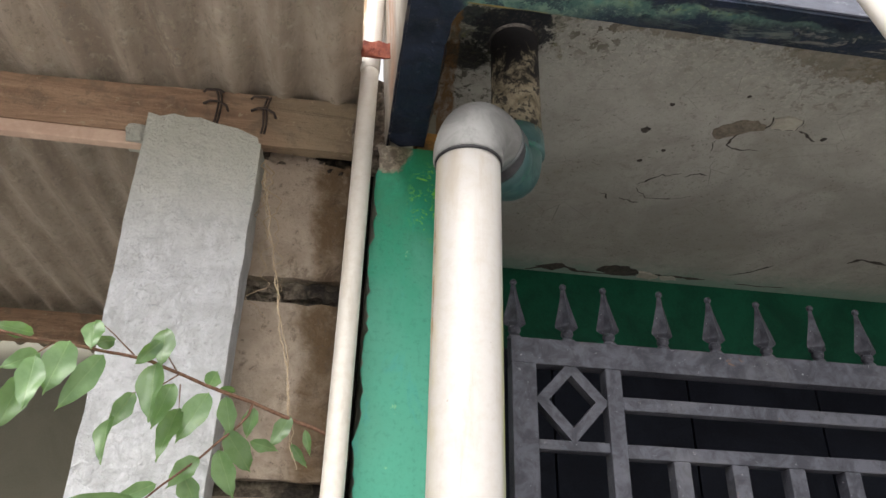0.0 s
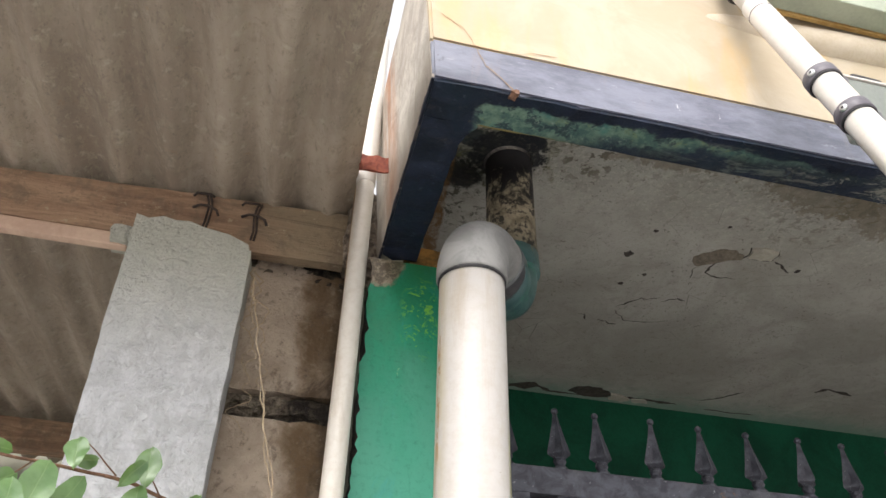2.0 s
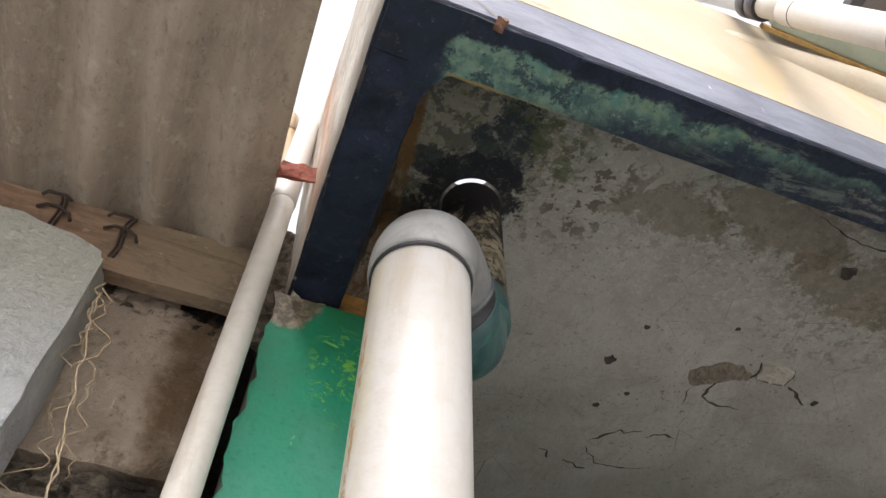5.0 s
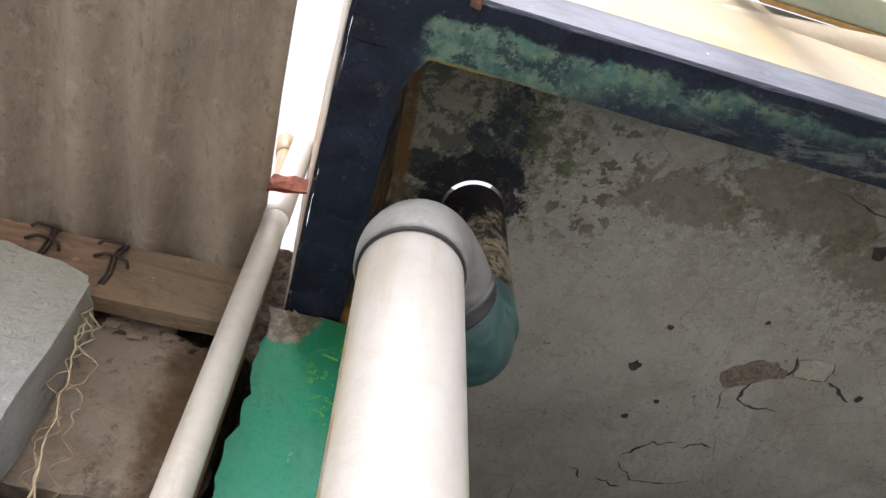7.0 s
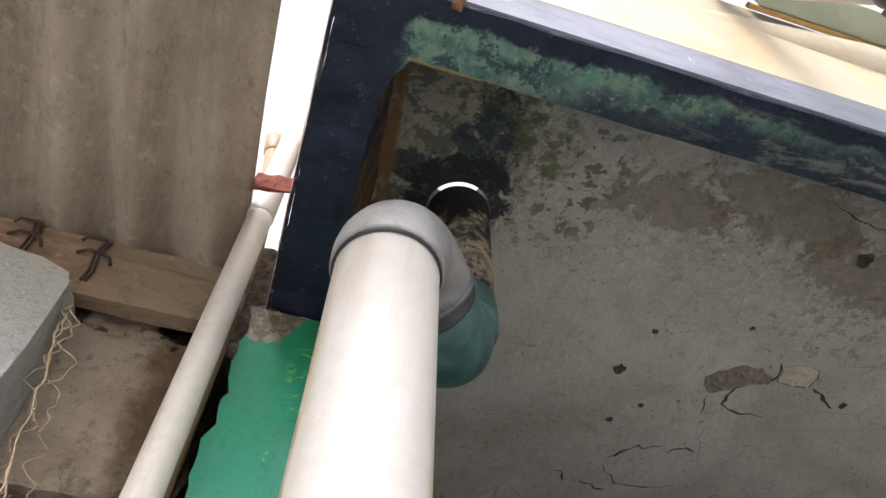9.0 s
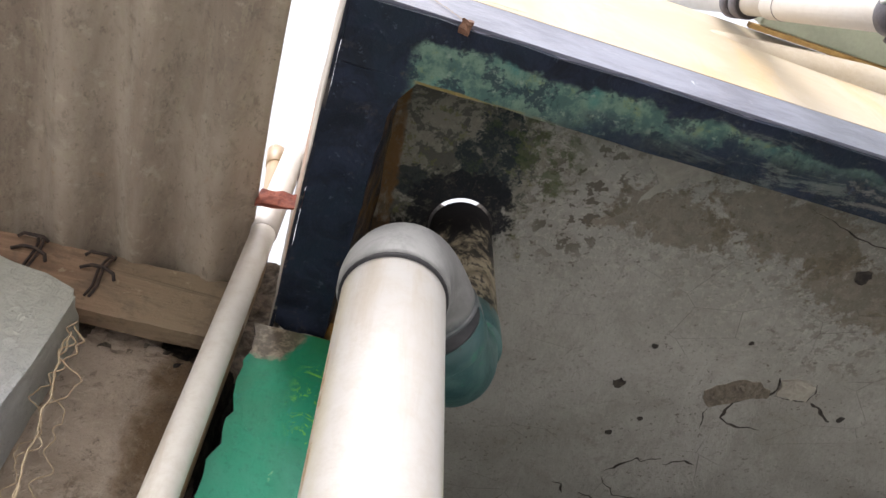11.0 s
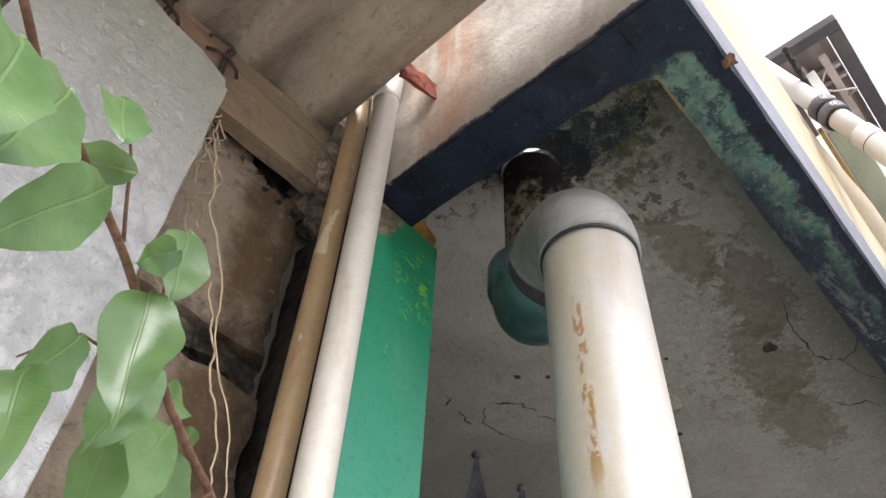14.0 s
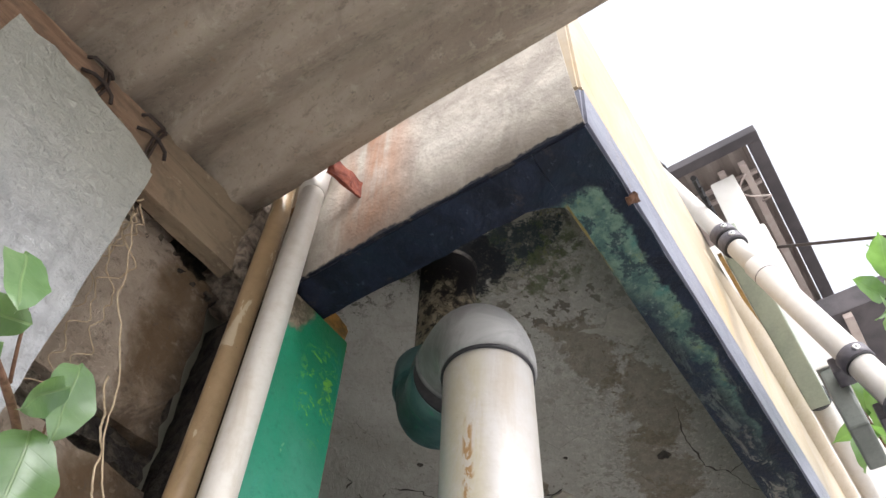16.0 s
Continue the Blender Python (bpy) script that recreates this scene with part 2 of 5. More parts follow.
def side_material():
    """Weathered cream render with rust runs and dirt."""
    k = Mat("weathered_render", 0.85)
    x, y, z = (k.axis(i) for i in range(3))
    mid, fine = k.noise(14, 8, 0.68, 0.5), k.noise(90, 5, 0.7)
    c = k.mix(k.ramp(mid, 0.35, 0.65), (0.50, 0.46, 0.395), (0.35, 0.315, 0.27))
    c = k.mix(k.ramp(fine, 0.58, 0.7, 0, 0.4), c, (0.25, 0.22, 0.19))
    run = k.noise(26, 4, 0.6, 0, k.stretch(1, 1, 0.12))
    rust = k.math("MULTIPLY", k.ramp(k.math("ABSOLUTE", k.math("SUBTRACT", y, 1.03)), 0.1, 0.0), k.ramp(run, 0.35, 0.6))
    c = k.mix(k.math("MULTIPLY", rust, 0.8), c, (0.36, 0.16, 0.075))
    dirt = k.math("MULTIPLY", k.ramp(k.math("ADD", z, k.math("MULTIPLY", mid, 0.1)), 2.52, 2.42), k.ramp(run, 0.3, 0.65, 0.3, 0.85))
    c = k.mix(dirt, c, (0.2, 0.165, 0.135))
    # navy paint brushed over the lower edge
    edge = k.math("ADD", z, k.math("MULTIPLY", k.math("SUBTRACT", k.noise(30, 7, 0.72), 0.5), 0.035))
    c = k.mix(k.ramp(edge, 2.385, 2.379), c, (0.008, 0.011, 0.022))
    grime = k.ramp(k.noise(7, 8, 0.7, 0.8, k.stretch(1, 1, 0.6)), 0.5, 0.66, 0, 0.35)
    c = k.mix(grime, c, (0.15, 0.125, 0.1))
    return k.done(c, k.math("ADD", mid, fine), 0.0022)


def parapet_material():
    """Cream-yellow wall paint with watery orange runs."""
    k = Mat("yellow_wall_paint", 0.6)
    mid = k.noise(9, 6, 0.6, 0.6)
    run = k.noise(12, 4, 0.6, 0.3, k.stretch(1, 1, 0.25))
    c = k.mix(k.ramp(mid, 0.35, 0.65), (0.40, 0.33, 0.232), (0.44, 0.377, 0.288))
    c = k.mix(k.ramp(run, 0.5, 0.7, 0, 0.55), c, (0.50, 0.34, 0.15))
    c = k.mix(k.ramp(k.noise(140, 3), 0.7, 0.76, 0, 0.35), c, (0.4, 0.3, 0.16))
    return k.done(c, mid, 0.003)


def band_material():
    """Navy gloss band with scrapes; sky glare is put into its pale blue-grey colour."""
    k = Mat("sky_glare_navy_paint", 0.38, spec=0.6)
    run = k.noise(16, 8, 0.7, 0.2, k.stretch(0.35, 1, 1))
    c = k.mix(k.ramp(run, 0.35, 0.65), (0.085, 0.09, 0.125), (0.175, 0.185, 0.235))
    c = k.mix(k.ramp(k.noise(26, 6, 0.7, 0.1, k.stretch(1, 1, 0.2)), 0.55, 0.7, 0, 0.35), c, (0.2, 0.175, 0.18))
    c = k.mix(k.ramp(k.noise(55, 6, 0.7, 0.2, k.stretch(1, 1, 0.35)), 0.68, 0.7, 0, 0.8), c, (0.6, 0.6, 0.62))
    c = k.mix(k.ramp(k.noise(60, 5, 0.7, 0, k.stretch(0.4, 1, 1)), 0.62, 0.7, 0, 0.6), c, (0.30, 0.31, 0.35))
    c = k.mix(k.ramp(k.noise(45, 5, 0.7), 0.66, 0.72, 0, 0.5), c, (0.06, 0.065, 0.09))
    return k.done(c, run, 0.002)


def green_material():
    k = Mat("green_wall_paint", 0.5, spec=0.3)
    x, z = k.axis(0), k.axis(2)
    mid = k.noise(10, 6, 0.6, 0.6)
    c = k.mix(k.ramp(mid, 0.35, 0.65), (0.008, 0.165, 0.075), (0.014, 0.225, 0.125))
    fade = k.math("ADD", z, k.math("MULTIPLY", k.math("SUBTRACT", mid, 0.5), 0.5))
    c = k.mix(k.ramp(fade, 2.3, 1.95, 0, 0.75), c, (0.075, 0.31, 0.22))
    flake = k.ramp(k.noise(38, 7, 0.75, 1.2), 0.535, 0.57)
    c = k.mix(k.math("MULTIPLY", flake, k.ramp(k.near(0.15, 0, 2.25, 0.04, 0, 0.09), 1.15, 0.55)), c, (0.16, 0.42, 0.06))
    c = k.mix(k.ramp(k.noise(24, 6, 0.7, 0.5), 0.66, 0.68, 0, 0.7), c, (0.2, 0.42, 0.22))
    c = k.mix(k.math("MULTIPLY", k.ramp(x, 0.184, 0.188), k.ramp(k.noise(22, 5), 0.45, 0.55, 0, 0.8)), c, (0.4, 0.42, 0.16))
    c = k.mix(k.ramp(k.noise(95, 6, 0.75), 0.5, 0.68, 0, 0.35), c, (0.006, 0.09, 0.06))
    c = k.mix(k.ramp(k.noise(20, 6, 0.7, 0.6, k.stretch(1, 1, 0.35)), 0.55, 0.68, 0, 0.4), c, (0.03, 0.26, 0.26))
    bare = k.math("ADD", k.near(0.06, 0, 2.372, 0.06, 0, 0.07), k.math("MULTIPLY", k.math("SUBTRACT", mid, 0.5), 1.6))
    c = k.mix(k.ramp(bare, 1.0, 0.85), c, k.mix(k.ramp(k.noise(55, 7, 0.75), 0.42, 0.58), (0.10, 0.08, 0.055), (0.26, 0.215, 0.155)))
    # uneven darker green towards the pillar head, on its right
    blotching = k.math("MULTIPLY", k.ramp(z, 2.28, 2.37), k.ramp(x, 0.08, 0.14))
    c = k.mix(k.math("MULTIPLY", blotching, k.ramp(mid, 0.3, 0.6, 0.2, 0.7)), c, (0.02, 0.1, 0.02))
    return k.done(c, k.math("ADD", mid, k.math("MULTIPLY", k.noise(80, 6, 0.7), 0.6)), 0.003, k.ramp(mid, 0.3, 0.7, 0.4, 0.6))


def block_material():
    k = Mat("stained_concrete_block", 0.92)
    x, z = k.axis(0), k.axis(2)
    mid, fine = k.noise(13, 8, 0.68, 0.5), k.noise(80, 6, 0.75)
    c = k.mix(k.ramp(mid, 0.35, 0.65), (0.49, 0.405, 0.32), (0.37, 0.295, 0.225))
    stain = k.ramp(k.math("ADD", x, k.math("MULTIPLY", k.math("SUBTRACT", k.noise(9, 6, 0.65), 0.5), 0.14)), -0.075, -0.03)
    c = k.mix(k.math("MULTIPLY", stain, k.ramp(mid, 0.25, 0.6, 0.6, 0.95)), c, (0.14, 0.088, 0.043))
    crust = k.math("MULTIPLY", k.ramp(k.noise(11, 9, 0.75, 0.6), 0.5, 0.62), k.ramp(x, -0.12, -0.02, 0.12, 0.8))
    c = k.mix(crust, c, (0.075, 0.05, 0.03))
    rim = k.math("ADD", x, k.math("MULTIPLY", k.math("SUBTRACT", k.noise(16, 8, 0.72), 0.5), 0.1))
    c = k.mix(k.ramp(rim, -0.015, 0.03, 0, 0.85), c, (0.035, 0.025, 0.017))
    c = k.mix(k.ramp(k.noise(33, 8, 0.76, 0.3), 0.55, 0.64, 0, 0.55), c, (0.14, 0.105, 0.075))
    c = k.mix(k.ramp(fine, 0.57, 0.66, 0, 0.6), c, (0.13, 0.1, 0.075))
    c = k.mix(k.ramp(k.noise(45, 7, 0.75, 0.3), 0.55, 0.68, 0, 0.25), c, (0.52, 0.44, 0.35))
    return k.done(c, k.math("ADD", mid, k.math("MULTIPLY", fine, 1.2)), 0.009)


def asbestos_material():
    k = Mat("asbestos_cement", 0.93)
    streak = k.noise(9, 6, 0.65, 0.4, k.stretch(1, 0.18, 1))
    mid, fine = k.noise(22, 8, 0.7, 0.5), k.noise(120, 6, 0.75)
    c = k.mix(k.ramp(streak, 0.35, 0.65), (0.25, 0.20, 0.155), (0.39, 0.33, 0.265))
    c = k.mix(k.ramp(mid, 0.5, 0.68, 0, 0.5), c, (0.20, 0.165, 0.135))
    c = k.mix(k.ramp(k.noise(34, 7, 0.75), 0.55, 0.66, 0, 0.55), c, (0.46, 0.41, 0.32))
    c = k.mix(k.ramp(k.noise(48, 7, 0.72), 0.6, 0.74, 0, 0.5), c, (0.29, 0.17, 0.09))
    c = k.mix(k.ramp(k.noise(75, 8, 0.78, 0.1, k.stretch(1, 0.4, 1)), 0.52, 0.6, 0, 0.45), c, (0.36, 0.315, 0.23))
    c = k.mix(k.ramp(k.noise(62, 8, 0.78, 0.1, k.stretch(1, 0.5, 1)), 0.55, 0.62, 0, 0.5), c, (0.17, 0.14, 0.115))
    c = k.mix(k.ramp(fine, 0.58, 0.66, 0, 0.5), c, (0.11, 0.09, 0.07))
    return k.done(c, k.math("ADD", k.math("MULTIPLY", mid, 0.6), fine), 0.003)


def column_material():
    k = Mat("cast_concrete_grey", 0.85)
    mid, fine = k.noise(17, 7, 0.65, 0.7), k.noise(70, 6, 0.7, 0.5)
    c = k.mix(k.ramp(mid, 0.35, 0.65), (0.45, 0.46, 0.463), (0.58, 0.59, 0.603))
    c = k.mix(k.ramp(k.noise(34, 9, 0.78, 0.25, k.stretch(1, 1, 0.45)), 0.5, 0.62, 0, 0.6), c, (0.66, 0.665, 0.68))
    c = k.mix(k.ramp(fine, 0.6, 0.68, 0, 0.4), c, (0.26, 0.265, 0.265))
    moss = k.math("ADD", k.axis(2), k.math("MULTIPLY", mid, 0.2))
    c = k.mix(k.ramp(moss, 2.15, 2.45, 0, 0.75), c, (0.40, 0.40, 0.32))
    c = k.mix(k.ramp(k.noise(62, 8, 0.77, 0.2), 0.57, 0.64, 0, 0.4), c, (0.28, 0.29, 0.275))
    return k.done(c, k.math("ADD", mid, k.math("MULTIPLY", fine, 1.5)), 0.008)


def wood_material():
    k = Mat("old_timber", 0.8)
    grain = k.noise(40, 7, 0.7, 0.6, k.stretch(0.08, 1, 1))
    c = k.mix(k.ramp(grain, 0.35, 0.65), (0.21, 0.127, 0.08), (0.34, 0.225, 0.145))
    end = k.math("ADD", k.axis(0), k.math("MULTIPLY", k.noise(8, 5), 0.2))
    c = k.mix(k.ramp(end, -0.16, 0.02, 0, 0.85), c, (0.22, 0.175, 0.115))
    c = k.mix(k.math("MULTIPLY", k.ramp(end, -0.2, 0.0), k.ramp(grain, 0.55, 0.68, 0, 0.7)), c, (0.1, 0.075, 0.045))
    c = k.mix(k.ramp(k.noise(70, 6, 0.75, 0.3, k.stretch(0.3, 1, 1)), 0.56, 0.64, 0, 0.5), c, (0.13, 0.09, 0.055))
    c = k.mix(k.ramp(k.noise(16, 8, 0.75, 0.4), 0.48, 0.62, 0, 0.55), c, (0.13, 0.095, 0.065))
    c = k.mix(k.ramp(k.noise(44, 8, 0.77, 0.2), 0.6, 0.65, 0, 0.6), c, (0.36, 0.30, 0.2))
    return k.done(c, k.math("ADD", grain, k.math("MULTIPLY", k.noise(60, 5, 0.7), 0.6)), 0.006)


def pvc_material(name, base, dirt, amount, side=0.0):
    """Sun-bleached pipe with grime; side: moss along the flank towards the wall."""
    k = Mat(name, 0.4, spec=0.5)
    run = k.noise(30, 6, 0.65, 0.4, k.stretch(1, 1, 0.12))
    c = k.mix(k.ramp(k.noise(60, 6, 0.7), 0.4, 0.7, 0, 0.25), base, dirt)
    c = k.mix(k.ramp(run, 0.52, 0.72, 0, amount), c, dirt)
    c = k.mix(k.ramp(k.noise(150, 3), 0.73, 0.76, 0, 0.7), c, (0.16, 0.12, 0.07))
    if name == "browned_conduit":
        c = k.mix(k.ramp(k.noise(38, 5, 0.6, 0.6, k.stretch(1, 1, 0.3)), 0.585, 0.60, 0, 0.85), c, (0.50, 0.42, 0.30))
    if side:
        n = k.noise(34, 8, 0.75, 0.4, k.stretch(1, 1, 0.45))
        flank = k.ramp(k.math("ADD", k.axis(0), k.math("MULTIPLY", k.axis(1), 0.0)), side - 0.038, side - 0.05)
        c = k.mix(k.math("MULTIPLY", flank, k.ramp(n, 0.35, 0.6, 0, 0.55)), c, (0.38, 0.33, 0.17))
        right = k.math("MULTIPLY", k.ramp(k.axis(0), side + 0.04, side + 0.05), k.ramp(k.axis(2), 2.0, 1.9))
        c = k.mix(k.math("MULTIPLY", right, k.ramp(n, 0.3, 0.55, 0, 0.85)), c, (0.25, 0.27, 0.05))
        line = k.math("ABSOLUTE", k.math("SUBTRACT", k.math("ADD", k.axis(1), k.math("MULTIPLY", n, 0.012)), 0.922))
        scab = k.math("MULTIPLY", k.ramp(line, 0.0065, 0.003), k.ramp(k.axis(0), side - 0.035, side - 0.04))
        scab = k.math("MULTIPLY", scab, k.math("MULTIPLY", k.ramp(k.axis(2), 1.86, 1.91), k.ramp(k.axis(2), 2.085, 2.065)))
        c = k.mix(k.math("MULTIPLY", scab, k.ramp(k.noise(70, 6, 0.7, 1.0, k.stretch(1, 1, 0.5)), 0.49, 0.53)), c, (0.27, 0.16, 0.06))
        rim = k.ramp(k.math("ADD", k.axis(2), k.math("MULTIPLY", n, 0.03)), 2.183, 2.205)
        c = k.mix(k.math("MULTIPLY", rim, 0.7), c, (0.3, 0.2, 0.1))
    return k.done(c, k.noise(70, 5), 0.0006)


def sooty_material():
    k = Mat("sooty_pipe", 0.75)
    n = k.noise(30, 7, 0.7, 0.5, k.stretch(1, 1, 0.8))
    up = k.math("ADD", k.axis(2), k.math("MULTIPLY", k.math("SUBTRACT", n, 0.5), 0.45))
    c = k.mix(k.ramp(n, 0.4, 0.6), (0.36, 0.31, 0.22), (0.2, 0.165, 0.11))
    c = k.mix(k.ramp(k.noise(55, 6, 0.75), 0.5, 0.56, 0, 0.9), c, (0.02, 0.018, 0.015))
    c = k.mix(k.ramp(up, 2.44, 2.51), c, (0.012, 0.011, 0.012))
    return k.done(c, n, 0.002)


def leaf_material():
    k = Mat("leaf_green", 0.32, spec=0.65)
    n = k.noise(35, 4)
    c = k.mix(k.ramp(n, 0.35, 0.65), (0.085, 0.165, 0.065), (0.165, 0.265, 0.125))
    mid = k.math("ABSOLUTE", k.axis(1))
    vein = k.math("FRACT", k.math("MULTIPLY", k.math("SUBTRACT", k.axis(0), k.math("MULTIPLY", mid, 0.8)), 125.0))
    vein = k.ramp(k.math("ABSOLUTE", k.math("SUBTRACT", vein, 0.5)), 0.09, 0.0, 0, 0.09)
    vein = k.math("MAXIMUM", vein, k.ramp(mid, 0.0009, 0.0004, 0, 0.55))
    c = k.mix(vein, c, (0.24, 0.34, 0.15))
    c = k.mix(1.0, c, k.mix(k.tint(0.3), (0, 0, 0), (1, 1, 1)), "MULTIPLY")
    c = k.mix(k.ramp(k.noise(18, 6, 0.7), 0.62, 0.7, 0, 0.6), c, (0.2, 0.17, 0.06))
    k.b.inputs["Subsurface Weight"].default_value = 0.0
    k.b.inputs["Transmission Weight"].default_value = 0.0
    m = k.done(c, k.math("ADD", n, k.math("MULTIPLY", vein, -0.8)), 0.0009)
    t = k.t
    tr = t.nodes.new("ShaderNodeBsdfTranslucent")
    tr.inputs["Color"].default_value = (0.24, 0.46, 0.08, 1)
    mx = t.nodes.new("ShaderNodeMixShader")
    mx.inputs[0].default_value = 0.35
    t.links.new(k.b.outputs[0], mx.inputs[1])
    t.links.new(tr.outputs[0], mx.inputs[2])
    t.links.new(mx.outputs[0], t.nodes["Material Output"].inputs["Surface"])
    return m


SOFFIT, BEAM, SIDE, PARAPET, BAND = soffit_material(), beam_material(), side_material(), parapet_material(), band_material()
GREEN, BLOCK, ASBESTOS, COLUMN, WOOD = green_material(), block_material(), asbestos_material(), column_material(), wood_material()
PIPE = pvc_material("bleached_drainpipe", (0.43, 0.413, 0.39), (0.32, 0.26, 0.18), 0.5, 0.181)
THIN = pvc_material("cream_conduit", (0.58, 0.55, 0.495), (0.36, 0.29, 0.2), 0.45)
BROWN = pvc_material("browned_conduit", (0.34, 0.235, 0.13), (0.15, 0.095, 0.05), 0.75)
POLE = pvc_material("white_pole_paint", (0.53, 0.505, 0.47), (0.42, 0.365, 0.29), 0.35)
def elbow_material():
    """Grey plastic, unevenly darker towards the joint."""
    k = Mat("grey_pvc", 0.5)
    n = k.noise(22, 7, 0.7, 0.6)
    c = k.mix(k.ramp(n, 0.36, 0.64), (0.175, 0.173, 0.17), (0.25, 0.247, 0.24))
    run = k.math("ADD", k.math("MULTIPLY", k.axis(0), 0.623), k.math("MULTIPLY", k.axis(1), 0.782))
    run = k.math("ADD", run, k.math("MULTIPLY", k.math("SUBTRACT", n, 0.5), 0.06))
    c = k.mix(k.ramp(run, 0.922, 0.942, 0, 0.85), c, (0.055, 0.066, 0.07))
    c = k.mix(k.ramp(k.noise(70, 6, 0.75), 0.6, 0.7, 0, 0.35), c, (0.12, 0.115, 0.105))
    return k.done(c, n, 0.0012)


ELBOW = elbow_material()
def teal_material():
    k = Mat("teal_painted_pvc", 0.42)
    n = k.noise(16, 7, 0.65, 0.8)
    c = k.mix(k.ramp(n, 0.35, 0.65), (0.022, 0.062, 0.062), (0.07, 0.13, 0.125))
    c = k.mix(k.ramp(k.noise(34, 6, 0.7, 1.4, k.stretch(1, 1, 0.4)), 0.57, 0.66, 0, 0.6), c, (0.015, 0.16, 0.085))
    c = k.mix(k.ramp(k.noise(50, 6, 0.75), 0.6, 0.68, 0, 0.7), c, (0.008, 0.014, 0.016))
    return k.done(c, n, 0.002)


TEAL = teal_material()
SOOT = sooty_material()

def iron_material():
    """Dull grey iron paint, dusty, with chips and spots of rust."""
    k = Mat("dull_grey_iron_paint", 0.55, spec=0.3)
    n, f = k.noise(28, 7, 0.7, 0.6), k.noise(120, 5, 0.7)
    c = k.mix(k.ramp(n, 0.36, 0.64), (0.018, 0.019, 0.026), (0.058, 0.06, 0.074))
    c = k.mix(k.ramp(k.noise(12, 5, 0.65), 0.5, 0.7, 0, 0.5), c, (0.085, 0.086, 0.095))
    c = k.mix(k.ramp(k.noise(17, 7, 0.75, 0.5), 0.63, 0.68, 0, 0.7), c, (0.12, 0.065, 0.04))
    c = k.mix(k.ramp(f, 0.66, 0.7, 0, 0.7), c, (0.3, 0.3, 0.31))
    return k.done(c, k.math("ADD", n, f), 0.0012, k.ramp(n, 0.3, 0.7, 0.42, 0.7))


IRON = iron_material()
RUST = plain("flaking_rust", (0.10, 0.023, 0.014), (0.19, 0.05, 0.027), 60, 0.9, 0, 0.004)
WIRE = plain("blackened_wire", (0.02, 0.014, 0.012), (0.06, 0.04, 0.03), 80, 0.7)
CLAMP = plain("dark_grey_clamp", (0.075, 0.068, 0.08), (0.12, 0.11, 0.125), 40, 0.45)
STEEL = plain("bright_screw", (0.5, 0.5, 0.5), (0.65, 0.65, 0.64), 60, 0.3, 0.9)
RUBBER = plain("black_rubber", (0.012, 0.012, 0.014), (0.03, 0.028, 0.03), 40, 0.6)
HAIR = plain("brown_hairline", (0.2, 0.13, 0.07), (0.3, 0.2, 0.11), 60, 0.9)
DARK = plain("dark_crack", (0.03, 0.027, 0.024), (0.07, 0.06, 0.05), 60, 0.95)
BARE = plain("bare_undercoat", (0.13, 0.11, 0.085), (0.22, 0.19, 0.15), 60, 0.95, 0, 0.006)
FILM = plain("loose_paint_film", (0.31, 0.30, 0.26), (0.39, 0.38, 0.33), 30, 0.85, 0, 0.003)
CHIP = plain("bare_plaster", (0.30, 0.28, 0.235), (0.40, 0.375, 0.32), 40, 0.95, 0, 0.004)

def mortar_material():
    """Crumbling mortar, pale by the post and near-black towards the gap."""
    k = Mat("crumbling_mortar", 0.95)
    n, f = k.noise(40, 8, 0.72, 0.5), k.noise(110, 6, 0.75)
    c = k.mix(k.ramp(n, 0.38, 0.62), (0.10, 0.08, 0.06), (0.27, 0.225, 0.17))
    gap_dark = k.ramp(k.math("ADD", k.axis(0), k.math("MULTIPLY", k.math("SUBTRACT", k.noise(18, 7, 0.7), 0.5), 0.22)), -0.1, -0.05, 0, 0.9)
    c = k.mix(gap_dark, c, k.mix(k.ramp(n, 0.45, 0.65), (0.014, 0.011, 0.009), (0.075, 0.058, 0.042)))
    c = k.mix(k.ramp(f, 0.58, 0.66, 0, 0.6), c, (0.03, 0.025, 0.02))
    return k.done(c, k.math("ADD", n, f), 0.012)


MORTAR = mortar_material()
# near-black colour that paints the shade in the wall gap and drain hole
SHADE_BLACK = plain("gap_shade_black", (0.012, 0.010, 0.009), (0.055, 0.045, 0.036), 50, 0.95, 0, 0.008, 90)
OLIVE = plain("olive_grey_wall", (0.17, 0.165, 0.125), (0.21, 0.20, 0.155), 3, 0.8)
LEDGE = plain("cream_ledge_paint", (0.43, 0.36, 0.265), (0.50, 0.435, 0.345), 10, 0.7)
PANEL = plain("grey_green_panel", (0.27, 0.30, 0.235), (0.34, 0.37, 0.29), 8, 0.45)
ORANGE = plain("ochre_edge_strip", (0.30, 0.17, 0.05), (0.44, 0.28, 0.1), 30, 0.6)
GLASS_DARK = plain("dark_shutter_paint", (0.004, 0.005, 0.009), (0.009, 0.011, 0.018), 4, 0.6, spec=0.1)
BARK = plain("brown_twig_bark", (0.10, 0.05, 0.03), (0.20, 0.11, 0.07), 120, 0.8)
STRAW = plain("dry_tendril", (0.36, 0.27, 0.17), (0.48, 0.38, 0.26), 90, 0.9)
PAVING = plain("street_concrete", (0.43, 0.415, 0.395), (0.52, 0.505, 0.485), 1.2, 0.9)
FARDARK = plain("dark_roof_frame", (0.05, 0.045, 0.05), (0.085, 0.075, 0.08), 3, 0.7)
FARSHEET = plain("brown_roof_sheet", (0.17, 0.14, 0.125), (0.24, 0.205, 0.185), 2, 0.8)
FARWALL = plain("pale_far_wall", (0.52, 0.50, 0.46), (0.62, 0.60, 0.56), 2, 0.8)
